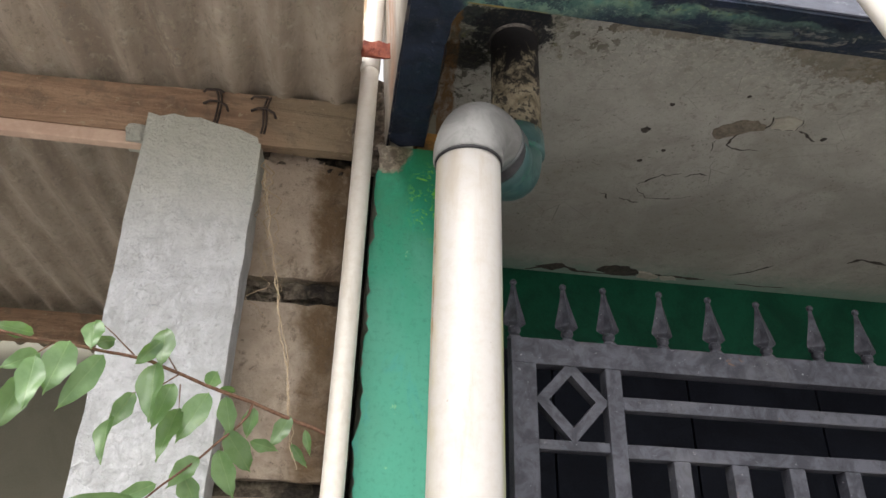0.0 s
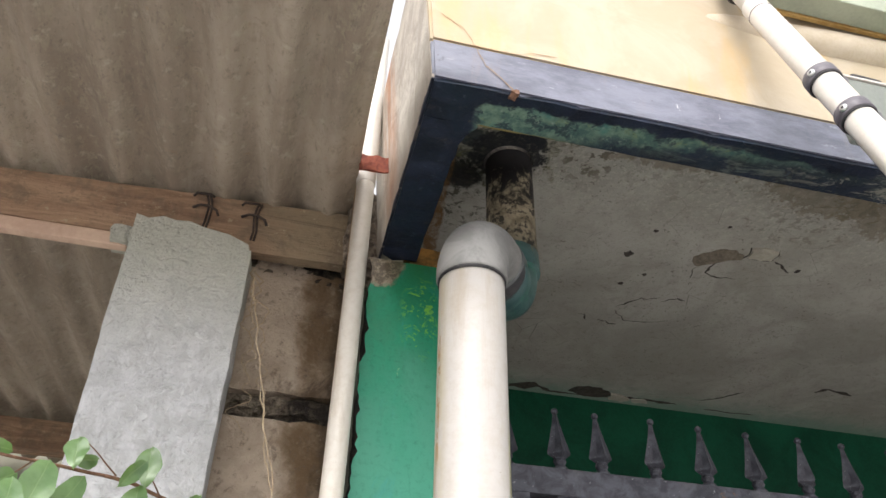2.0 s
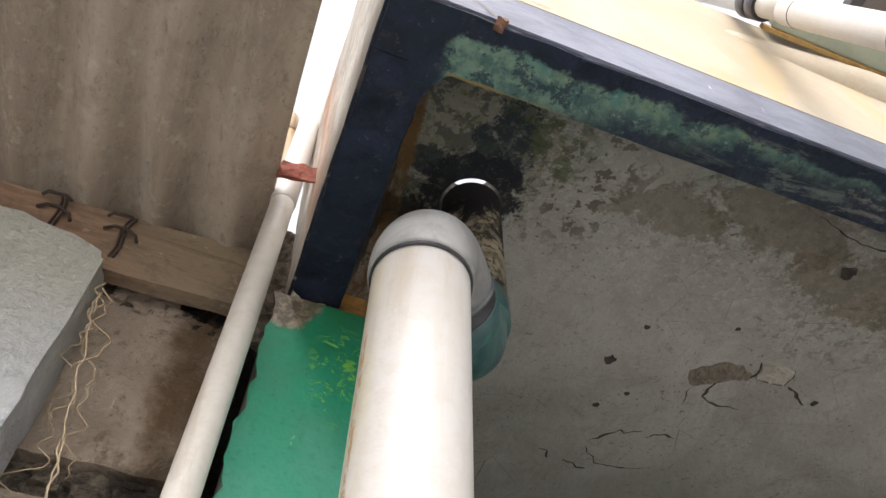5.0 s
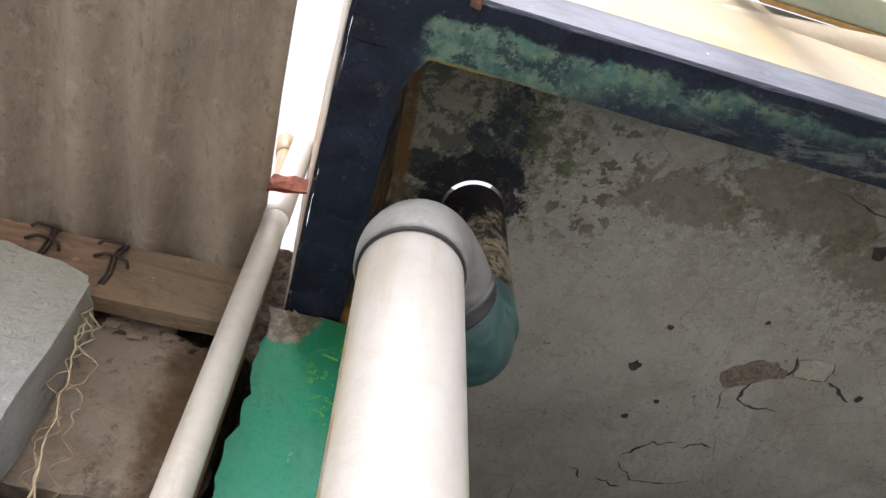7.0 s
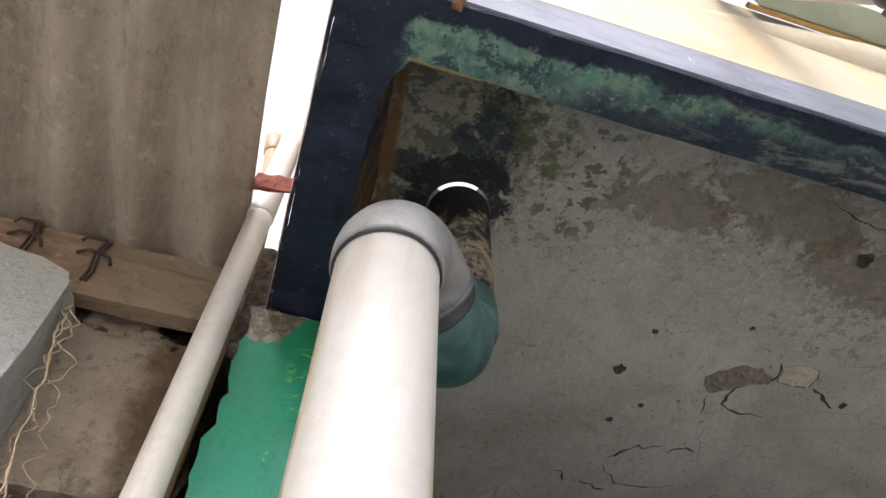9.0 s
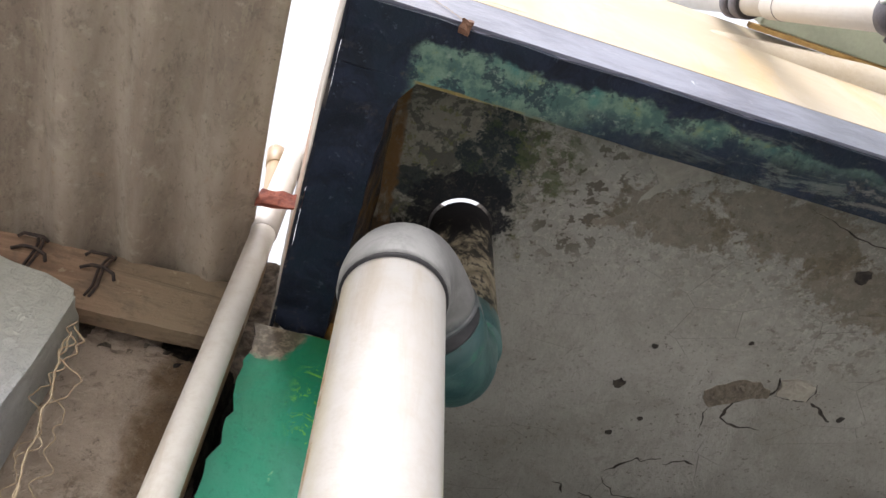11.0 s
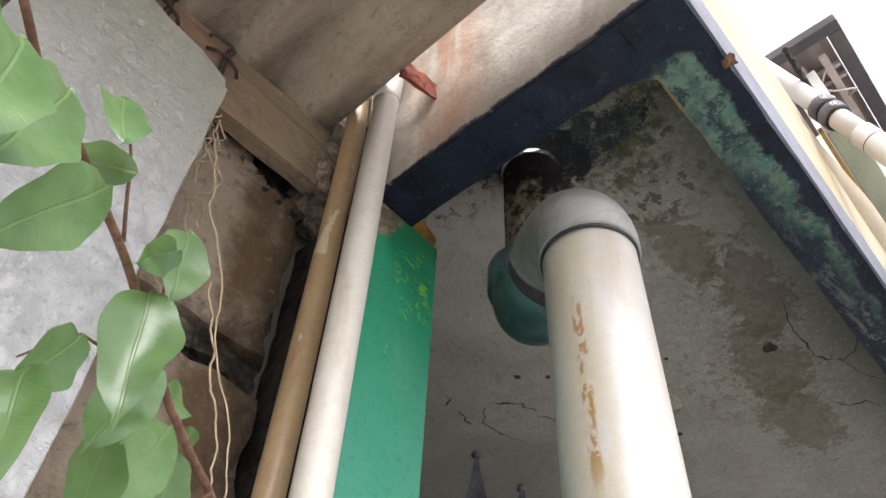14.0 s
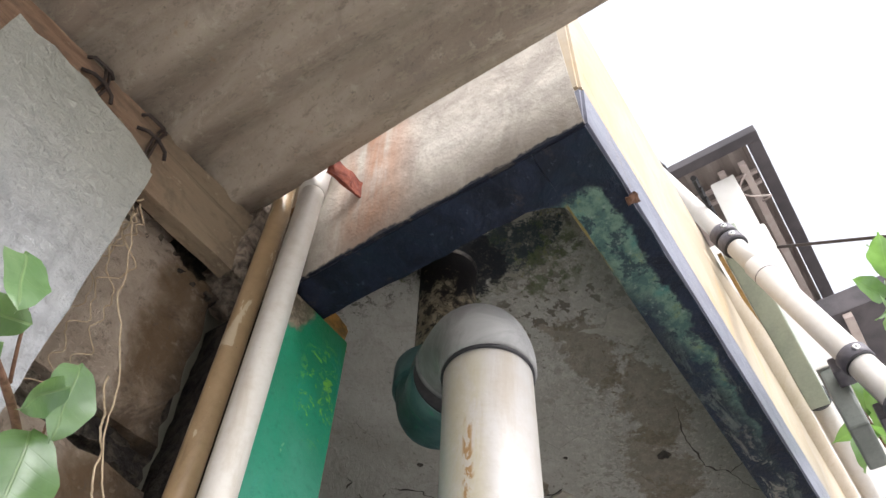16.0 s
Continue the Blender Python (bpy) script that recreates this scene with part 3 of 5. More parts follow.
FARSTEEL = plain("pinkish_steel_angle", (0.32, 0.26, 0.24), (0.42, 0.36, 0.33), 4, 0.6)
LEAF = leaf_material()


# ---- mesh helpers ----
def part(name, bm, material, parent=None, label="", smooth=False):
    """Links a bmesh as one mesh object, under a thing or a part."""
    me = bpy.data.meshes.new(name)
    bm.normal_update()
    bm.to_mesh(me)
    bm.free()
    for m in material if isinstance(material, list) else [material]:
        me.materials.append(m)
    if smooth:
        for p in me.polygons:
            p.use_smooth = True
    ob = new(name, me)
    if parent is not None:
        ob.parent = parent
    if label:
        tagged(ob, label)
    return ob


def thing(name, label, category, kind="", group=""):
    return tagged(new(name), label, category, group, kind)


def box(bm, x0, x1, y0, y1, z0, z1, bevel=0.0, material=0):
    v = [bm.verts.new((x, y, z)) for x in (x0, x1) for y in (y0, y1) for z in (z0, z1)]
    fs = [bm.faces.new([v[i] for i in q]) for q in ((0, 1, 3, 2), (4, 6, 7, 5), (0, 4, 5, 1), (2, 3, 7, 6), (0, 2, 6, 4), (1, 5, 7, 3))]
    for f in fs:
        f.material_index = material
    if bevel:
        es = list({e for f in fs for e in f.edges})
        bmesh.ops.bevel(bm, geom=es, offset=bevel, segments=2, profile=0.6, affect="EDGES")
    return bm


def slab(x0, x1, y0, y1, z0, z1, bevel=0.003):
    return box(bmesh.new(), x0, x1, y0, y1, z0, z1, bevel)


def sweep(bm, pts, radii, n=20, cap=True, squash=1.0):
    """A tube along pts, with a radius for each of them."""
    pts = [Vector(p) for p in pts]
    if not isinstance(radii, (list, tuple)):
        radii = [radii] * len(pts)
    t0 = (pts[1] - pts[0]).normalized()
    u = t0.orthogonal().normalized()
    rings = []
    for i, p in enumerate(pts):
        a = pts[max(i - 1, 0)]
        b = pts[min(i + 1, len(pts) - 1)]
        t = (b - a).normalized() if (b - a).length > 1e-9 else t0
        u = (u - t * u.dot(t)).normalized()
        w = t.cross(u)
        rings.append([bm.verts.new(p + (u * math.cos(2 * math.pi * k / n) + w * math.sin(2 * math.pi * k / n) * squash) * radii[i]) for k in range(n)])
    for a, b in zip(rings, rings[1:]):
        for k in range(n):
            bm.faces.new((a[k], a[(k + 1) % n], b[(k + 1) % n], b[k]))
    if cap:
        bm.faces.new(rings[0][::-1])
        bm.faces.new(rings[-1])
    return bm


def shell_tube(bm, pts, r, wall, n=28):
    """A hollow tube with open, thick ends."""
    sweep(bm, pts, r, n, False)
    k = len(bm.verts)
    sweep(bm, pts, r - wall, n, False)
    v = list(bm.verts)
    half = k
    for i in range(n):
        j = (i + 1) % n
        bm.faces.new((v[i], v[j], v[half + j], v[half + i]))
        e = (len(pts) - 1) * n
        bm.faces.new((v[e + i], v[half + e + i], v[half + e + j], v[e + j]))
    return bm


def arc(c, a, b, r, n=10, start=0.0, end=90.0):
    """Points round c, from direction a towards direction b."""
    c, a, b = Vector(c), Vector(a), Vector(b)
    out = []
    for i in range(n + 1):
        w = radians(start + (end - start) * i / n)
        out.append(c + a * (r * math.cos(w)) + b * (r * math.sin(w)))
    return out


def rough_up(bm, amount, scale, axes=(1, 1, 1)):
    for v in bm.verts:
        d = noise.noise_vector(v.co * scale)
        v.co += Vector((d[0] * axes[0], d[1] * axes[1], d[2] * axes[2])) * amount
    return bm


def grid_box(x0, x1, y0, y1, z0, z1, step):
    """A box cut into small faces, to be roughened."""
    bm = box(bmesh.new(), x0, x1, y0, y1, z0, z1)
    for k, (lo, hi) in enumerate(((x0, x1), (y0, y1), (z0, z1))):
        n = max(1, round((hi - lo) / step))
        for i in range(1, n):
            at = Vector((0, 0, 0))
            at[k] = lo + (hi - lo) * i / n
            nor = Vector((0, 0, 0))
            nor[k] = 1
            bmesh.ops.bisect_plane(bm, geom=bm.verts[:] + bm.edges[:] + bm.faces[:], plane_co=at, plane_no=nor)
    return bm


# ---- setting ----
SOF, BOT = 2.587, 2.375          # soffit and beam undersides
HX, HY, HR = 0.300, 1.066, 0.0505  # drain hole in the slab

bm = bmesh.new()
box(bm, -200, 200, -200, 200, -0.3, 0)
tagged(part("ground", bm, PAVING), "pale worn concrete street and yard", "ground", kind="structure")

# unseen dark floor, added to close the porch and cut bounce light
tagged(part("floor", slab(0.19, 3.2, 1.25, 2.05, 0.0, 0.05), plain("unseen_floor_dark", (0.09, 0.06, 0.05), (0.13, 0.09, 0.075), 5, 0.5)), "unseen dark porch floor, added to cut bounce light", "floor", kind="structure")

# canopy slab with the drain hole through it
bm = bmesh.new()
N = 32
xs, ys = (0.11, HX - 0.12, HX + 0.12, 3.2), (0.745, HY - 0.12, HY + 0.12, 2.1)
for z, flip in ((SOF, False), (SOF + 0.138, True)):
    g = [[bm.verts.new((x, y, z)) for y in ys] for x in xs]
    circ = [bm.verts.new((HX + HR * math.cos(2 * math.pi * k / N), HY + HR * math.sin(2 * math.pi * k / N), z)) for k in range(N)]
    fs = []
    for i in range(3):
        for j in range(3):
            if (i, j) != (1, 1):
                fs.append(bm.faces.new((g[i][j], g[i][j + 1], g[i + 1][j + 1], g[i + 1][j])))
    corners = [(g[2][2], 4), (g[1][2], 12), (g[1][1], 20), (g[2][1], 28)]
    for (va, ka), (vb, kb) in zip(corners, corners[1:] + [(g[2][2], 36)]):
        for k in range(ka, kb):
            fs.append(bm.faces.new((va if k < (ka + kb) // 2 else vb, circ[k % N], circ[(k + 1) % N])))
        m = circ[((ka + kb) // 2) % N]
        fs.append(bm.faces.new((va, m, vb)))
    if not flip:
        low = circ
    else:
        for k in range(N):
            # hole lining coloured black, as shade inside the hole
            bm.faces.new((low[k], low[(k + 1) % N], circ[(k + 1) % N], circ[k])).material_index = 1
bmesh.ops.recalc_face_normals(bm, faces=bm.faces[:])
tagged(part("ceiling", bm, [SOFFIT, SHADE_BLACK]), "grey plaster porch soffit with peeling paint, cracks and black mould", "ceiling", kind="structure")


def beam_mesh(x0, x1, y0, y1):
    bm = grid_box(x0, x1, y0, y1, BOT, SOF + 0.02, 0.045)
    return rough_up(bm, 0.0022, 22)


front = thing("beam_front", "navy-painted concrete edge beam with flaking green paint", "beam", "structure")
part("beam", beam_mesh(0.0685, 3.2, 0.712, 0.784), BEAM, front)
side = thing("beam_side", "navy-painted concrete side beam of the porch canopy", "beam", "structure")
bm = rough_up(grid_box(0.0685, 0.136, 0.7845, 1.165, BOT, SOF + 0.02, 0.024), 0.0022, 22)
for v in bm.verts:
    if v.co.x > 0.12:
        v.co.x += (0.018 + 0.07 * (v.co.y - 0.9)) * max(0.0, v.co.z - BOT) / 0.21 + 0.45 * max(0.0, 0.83 - v.co.y)
        v.co.x += 0.004 * noise.noise(v.co * 38)
    if v.co.y > 1.15:
        v.co.y += 0.02 * noise.noise(v.co * 45)
part("beam", bm, BEAM, side)

# parapet: blue band below, yellow above, leaning out a little
def leaning(x0, x1, z0, z1, ya, yb, depth):
    bm = bmesh.new()
    box(bm, x0, x1, ya, ya + depth, z0, z1)
    for v in bm.verts:
        if v.co.z > z0 + 0.001:
            v.co.y += yb - ya
        if v.co.x < 0.1:
            v.co.x -= 0.08 * (v.co.z - BOT)
    bmesh.ops.bevel(bm, geom=bm.edges[:], offset=0.004, segments=2, affect="EDGES")
    return bm


parapet = thing("wall_parapet", "cream-yellow painted parapet with a navy gloss lower band, paled by painted sky glare", "wall", "structure")
part("band", leaning(0.0655, 3.2, BOT + 0.003, 2.457, 0.709, 0.7015, 0.06), BAND, parapet, "navy gloss band with scrapes, sky glare painted in as pale blue-grey")
part("upper_wall", leaning(0.065, 3.2, 2.4575, 2.757, 0.7035, 0.688, 0.075), PARAPET, parapet, "cream-yellow painted wall with hairline cracks")
bm = grid_box(0.0640, 0.0683, 0.7125, 1.19, BOT + 0.003, 2.75, 0.03)
for v in bm.verts:
    v.co.x -= 0.08 * (v.co.z - BOT)
part("side_face", rough_up(bm, 0.0018, 20), SIDE, parapet, "weathered cream render with rust runs")
part("side_wall", slab(0.0742, 0.14, 0.79, 2.1, SOF + 0.142, 2.752, 0.004), PARAPET, parapet)

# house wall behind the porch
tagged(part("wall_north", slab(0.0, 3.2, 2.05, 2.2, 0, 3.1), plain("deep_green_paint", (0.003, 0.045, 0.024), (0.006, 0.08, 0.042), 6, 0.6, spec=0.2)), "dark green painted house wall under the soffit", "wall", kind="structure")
tagged(part("wall_west", slab(0.05, 0.18, 1.32, 2.05, 0, SOF - 0.004), OLIVE), "plain porch side wall in shade", "wall", kind="structure")
tagged(part("wall_east", slab(3.2, 3.35, 0.71, 2.2, 0, 3.1), OLIVE), "plain olive-grey porch end wall", "wall", kind="structure")
shutter = thing("door_1", "dark navy folding shutter across the porch wall", "door", "structure")
for i in range(7):
    part("leaf", slab(0.22 + i * 0.42, 0.635 + i * 0.42, 2.012, 2.046, 0.02, 2.3, 0.004), GLASS_DARK, shutter)

# green pillar with a ragged plaster edge
bm = bmesh.new()
zs = [0.0] + [1.2 + 0.012 * i for i in range(98)]
ringsv = []
for z in zs:
    rag = 0.009 * noise.noise(Vector((0.3, 7.1, z * 26))) + 0.006 * noise.noise(Vector((4.3, 1.1, z * 70)))
    ringsv.append([bm.verts.new(p) for p in ((0.05 + rag, 1.158, z), (0.185, 1.158, z), (0.19, 1.163, z), (0.19, 1.32, z), (0.062 + rag * 0.4, 1.32, z), (0.062 + rag * 0.4, 1.172, z), (0.052 + rag, 1.168, z))])
for a, b in zip(ringsv, ringsv[1:]):
    for k in range(7):
        bm.faces.new((a[k], a[(k + 1) % 7], b[(k + 1) % 7], b[k]))
bm.faces.new(ringsv[0][::-1])
bm.faces.new(ringsv[-1])
# faces towards the gap get its shade as black colour
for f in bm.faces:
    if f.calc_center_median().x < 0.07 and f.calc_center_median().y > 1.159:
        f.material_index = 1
tagged(part("pillar", bm, [GREEN, SHADE_BLACK]), "green painted pillar with a ragged plaster edge", "pillar", kind="structure")

bm = grid_box(0.125, 0.197, 1.172, 1.29, 2.36, 2.415, 0.014)
tagged(part("pillar_cap", rough_up(bm, 0.008, 40), plain("ochre_undercoat", (0.14, 0.085, 0.03), (0.40, 0.20, 0.05), 30, 0.85, 0, 0.003)), "broken ochre plaster on the pillar head", "plaster", kind="structure")

# block wall, block by block
wall = thing("wall_block", "stained concrete block wall with crumbling mortar joints", "wall", "structure")


def block(x0, x1, z0, z1, seed, y0=1.262, y1=1.36):
    bm = grid_box(x0, x1, y0, y1, z0, z1, 0.022)
    for v in bm.verts:
        d = noise.noise_vector(v.co * 28 + Vector((seed, 0, 0)))
        v.co += Vector((d[0] * 0.007, d[1] * 0.003, d[2] * 0.006))
        if v.co.x > x1 - 0.012:
            v.co.x += 0.016 * noise.noise(Vector((seed, 2.0, v.co.z * 22)))
    part("block", bm, BLOCK, wall)


for i, (z0, z1, cut) in enumerate(((2.112, 2.372, 0.022), (1.745, 2.062, 0.034), (1.40, 1.715, 0.02), (1.06, 1.37, 0.03), (0.72, 1.03, 0.02), (0.38, 0.69, 0.03), (0.0, 0.35, 0.02))):
    block(-0.262, cut, z0, z1, i * 3.1)
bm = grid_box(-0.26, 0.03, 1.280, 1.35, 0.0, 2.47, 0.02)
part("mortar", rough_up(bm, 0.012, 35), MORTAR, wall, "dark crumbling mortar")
bm = grid_box(-0.165, -0.075, 1.258, 1.34, 2.368, 2.398, 0.012)
part("packing", rough_up(bm, 0.008, 40), BLOCK, wall)
for x0, x1 in ((-0.065, -0.035), (-0.03, 0.0), (0.004, 0.03)):
    bm = grid_box(x0, x1, 1.272, 1.33, 2.374, 2.396, 0.01)
    part("packing", rough_up(bm, 0.008, 50), MORTAR, wall)
for x, z, s in ((-0.08, 2.088, 0.02), (-0.045, 2.09, 0.017), (-0.012, 2.083, 0.018), (-0.13, 2.092, 0.014), (0.012, 2.075, 0.015)):
    bm = grid_box(x - s, x + s, 1.268, 1.31, z - s * 0.75, z + s * 0.75, 0.009)
    part("mortar_lump", rough_up(bm, 0.007, 55), MORTAR, wall)
crumb = random.Random(17)
for i in range(22):
    x = -0.165 + 0.0082 * i + crumb.uniform(-0.004, 0.004)
    z = 2.376 + crumb.uniform(-0.012, 0.01) - 0.0007 * i
    w = crumb.uniform(0.005, 0.011)
    bm = grid_box(x - w, x + w, 1.258 + crumb.uniform(-0.006, 0.004), 1.29, z - 0.6 * w, z + 0.6 * w, 0.006)
    part("mortar_lump", rough_up(bm, 0.006, 70), BLOCK if i % 3 else MORTAR, wall)
for i in range(16):
    x = -0.15 + 0.0105 * i + crumb.uniform(-0.004, 0.004)
    w = crumb.uniform(0.004, 0.009)
    z = 2.087 + crumb.uniform(-0.014, 0.014)
    bm = grid_box(x - w, x + w, 1.266 + crumb.uniform(-0.004, 0.006), 1.30, z - 0.6 * w, z + 0.6 * w, 0.006)
    part("mortar_lump", rough_up(bm, 0.005, 70), MORTAR, wall)
# black fill set back in the gap, painting its shade
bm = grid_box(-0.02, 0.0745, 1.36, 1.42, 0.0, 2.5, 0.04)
part("gap_fill", rough_up(bm, 0.012, 40), SHADE_BLACK, wall, "black fill standing in for the shade in the gap")

bm = grid_box(0.0, 0.072, 1.205, 1.30, 2.385, 2.56, 0.016)
part("rubble", rough_up(bm, 0.012, 45), plain("pale_rubble", (0.10, 0.08, 0.062), (0.33, 0.27, 0.21), 60, 0.95, 0, 0.008, 120), wall, "crumbling mortar above the gap")

# neighbour's far wall seen under the roof
tagged(part("wall_far", slab(-4.0, -0.25, 3.3, 3.45, 0, 2.75), OLIVE), "olive-grey plain wall in deep shade", "wall", kind="structure")
tagged(part("wall_neighbour", slab(-4.15, -4.0, 0.3, 3.45, 0, 2.75), OLIVE), "olive-grey plain wall in deep shade", "wall", kind="structure")

# ---- the neighbour's lean-to ----
bm = rough_up(grid_box(-0.388, -0.171, 1.168, 1.256, 0.0, 2.39, 0.024), 0.0035, 12)
for v in bm.verts:
    v.co += noise.noise_vector(v.co * 55) * 0.0016
    worn = max(0.0, v.co.z - 2.33) / 0.06 * max(0.0, v.co.x + 0.21) / 0.04
    v.co.x -= 0.009 * worn * worn
    v.co.z -= 0.010 * worn
    v.co.x += (2.38 - v.co.z) * (0.033 * (-0.171 - v.co.x) / 0.217 + 0.003 * (v.co.x + 0.388) / 0.217)
    if v.co.z > 2.36:
        v.co.z -= 0.026 * max(0, (v.co.x + 0.30) / 0.13) + 0.016 * abs(noise.noise(Vector((v.co.x * 45, v.co.y * 20, 1))))
tagged(part("concrete_column", bm, COLUMN), "pale grey cast concrete post with a broken top", "column", kind="structure")

bm = rough_up(grid_box(-3.9, 0.0, 1.214, 1.238, 2.374, 2.4905, 0.03), 0.0026, 20)
for v in bm.verts:
    if v.co.z > 2.47:
        v.co.z += 0.011 * max(-1.0, 1 + v.co.x / 0.34)
tagged(part("purlin", bm, WOOD), "weathered brown timber purlin on the concrete post", "beam", kind="structure")
tagged(part("batten", slab(-3.9, -0.40, 1.2165, 1.237, 2.345, 2.3735), plain("pinkish_timber", (0.42, 0.29, 0.22), (0.52, 0.38, 0.29), 12, 0.8)), "pinkish timber batten under the purlin", "beam", kind="structure")
tagged(part("mortar_plug", rough_up(grid_box(-0.43, -0.38, 1.205, 1.25, 2.348, 2.384, 0.012), 0.006, 45), COLUMN), "grey mortar plug beside the post head", "mortar", kind="structure")
tagged(part("far_purlin", slab(-3.9, -0.25, 2.65, 2.71, 2.45, 2.556), WOOD), "dark timber purlin at the back of the roof", "beam", kind="structure")


def corrugated(x0, x1, y0, y1, pitch, amp, thick, height, per=10, wave=0.0):
    """A wavy sheet whose waves run along y; height(y) is its mean level."""
    bm = bmesh.new()
    n = max(2, round((x1 - x0) / pitch * per))
    m = max(2, round((y1 - y0) / 0.1))
    rows = []
    for layer in (0, thick):
        g = []
        for j in range(m + 1):
            y = y0 + (y1 - y0) * j / m
            row = []
            for i in range(n + 1):
                x = x0 + (x1 - x0) * i / n
                chip = 0.004 * noise.noise(Vector((x * 40, y * 40, 3))) if i == n else 0
                row.append(bm.verts.new((x + chip, y, height(y) + amp * math.cos(2 * math.pi * (x - x1) / pitch + wave) + layer)))
            g.append(row)
        rows.append(g)
    for layer, g in enumerate(rows):
        for j in range(m):
            for i in range(n):
                q = (g[j][i], g[j][i + 1], g[j + 1][i + 1], g[j + 1][i])
                bm.faces.new(q if layer else q[::-1])
    a, b = rows
    for j in range(m):
        for i in (0, n):
            bm.faces.new((a[j][i], a[j + 1][i], b[j + 1][i], b[j][i]))
    for i in range(n):
        for j in (0, m):
            bm.faces.new((a[j][i], a[j][i + 1], b[j][i + 1], b[j][i]))
    bmesh.ops.recalc_face_normals(bm, faces=bm.faces[:])
    return bm


def roof_level(y):
    return 2.4365 + 0.0585 * y


for x0, x1, up in ((-1.06, -0.005, 0.0), (-2.05, -1.0, 0.013), (-3.1, -1.99, 0.0)):
    ob = part("roof_sheet", corrugated(x0, x1, 0.42, 3.25, 0.098, 0.0165, 0.006, lambda y: roof_level(y) + up), ASBESTOS, smooth=True)
    for v in ob.data.vertices:
        if v.co.x > -0.08:
            v.co.x += 0.04 * max(0.0, v.co.y - 0.95)
    tagged(ob, "stained grey-brown corrugated asbestos cement roof sheet", "roof sheet", "corrugated roof sheets", "structure")


# ---- porch drain ----
A, B = Vector((0.1825, 0.922, 0)), Vector((HX, HY, 0))
B2 = B + Vector((-0.007, 0.011, 0))  # the teal elbow sits askew on the stub
D = (B2 - A).normalized()
UP = Vector((0, 0, 1))
R, R1, ZH, ZH2 = 0.053, 0.095, 2.275, 2.256

drain = thing("drainpipe", "sun-bleached white plastic drainpipe with grey and teal elbows", "pipe")
part("pipe", sweep(bmesh.new(), [(A.x, A.y, z) for z in (0.02, 0.8, 1.5, 2.0, 2.21)], 0.0505, 40), PIPE, drain, "bleached white pipe with brown grime", True)
# first elbow: up, then towards the hole
c1 = A + D * R1 + UP * (ZH - R1)
pts = [A + UP * 2.174, A + UP * 2.1755, A + UP * 2.178, A + UP * 2.196, A + UP * 2.199]
rad = [0.0520, 0.0545, 0.0556, 0.0556, 0.0550]
bend = [p for p in arc(c1, -D, UP, R1, 18, 17, 90)]
pts += bend
rad += [0.0556] * len(bend)
e = A + D * (R1 + 0.003) + UP * ZH
pts += [e, e + D * 0.0004, e + D * 0.0009, e + D * 0.0015, e + D * 0.026, e + D * 0.0265, e + D * 0.028]
rad += [0.0548, 0.0549, 0.0574, 0.0575, 0.0572, 0.057, 0.054]
part("elbow", sweep(bmesh.new(), pts, rad, 40), ELBOW, drain, "grey plastic elbow", True)
part("seal", sweep(bmesh.new(), [A + UP * 2.1705, A + UP * 2.1752], 0.0532, 32), RUBBER, drain, "", True)
# second elbow: back, then up into the slab
c2 = B2 - D * R + UP * (ZH2 + R)
s = B2 - D * (R + 0.032) + UP * ZH2
pts = [s, s + D * 0.0005, s + D * 0.001, s + D * 0.029, s + D * 0.0294, s + D * 0.030, s + D * 0.0305]
rad = [0.053, 0.0585, 0.0592, 0.059, 0.0588, 0.0552, 0.0548]
bend = [p for p in arc(c2, -UP, D, R, 14, 0, 90)]
pts += bend
rad += [0.0542] * len(bend)
top = B2 + UP * (ZH2 + R)
pts += [top + UP * 0.001, top + UP * 0.0016, top + UP * 0.0024, top + UP * 0.003, top + UP * 0.042, top + UP * 0.0425, top + UP * 0.046]
rad += [0.0545, 0.055, 0.06, 0.0605, 0.06, 0.0595, 0.05]
part("elbow", sweep(bmesh.new(), pts, rad, 40), TEAL, drain, "teal-painted plastic elbow", True)
part("seal", sweep(bmesh.new(), [s - D * 0.003, s + D * 0.0015], 0.0578, 32), RUBBER, drain, "", True)
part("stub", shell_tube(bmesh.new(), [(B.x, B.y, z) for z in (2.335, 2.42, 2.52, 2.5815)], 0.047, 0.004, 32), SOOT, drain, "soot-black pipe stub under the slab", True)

# ---- conduits in the gap ----
conduit = thing("conduit", "cream plastic conduit with a socket joint, running up the gap", "pipe")
part("tube", sweep(bmesh.new(), [(0.0193, 1.116, z) for z in (0.0, 1.2, 2.0, 2.53)], 0.0178, 24), THIN, conduit, "", True)
part("socket", sweep(bmesh.new(), [(0.0193, 1.116, z) for z in (2.505, 2.507, 2.6, 2.95, 2.952)], [0.0179, 0.0194, 0.0194, 0.0194, 0.018], 24), POLE, conduit, "white socketed upper length", True)
conduit2 = thing("conduit", "brown-stained plastic conduit behind the cream one", "pipe")
part("tube", sweep(bmesh.new(), [(0.020, 1.178, 0.0), (0.020, 1.178, 1.2), (0.020, 1.178, 2.0), (0.019, 1.178, 2.5), (0.008, 1.178, 2.65), (-0.018, 1.178, 2.84)], 0.0148, 24), BROWN, conduit2, "", True)
part("cap", sweep(bmesh.new(), [(-0.0135, 1.178, 2.81), (-0.0138, 1.178, 2.812), (-0.022, 1.178, 2.865), (-0.0225, 1.178, 2.868)], [0.015, 0.0172, 0.0172, 0.014], 24), BROWN, conduit2, "", True)

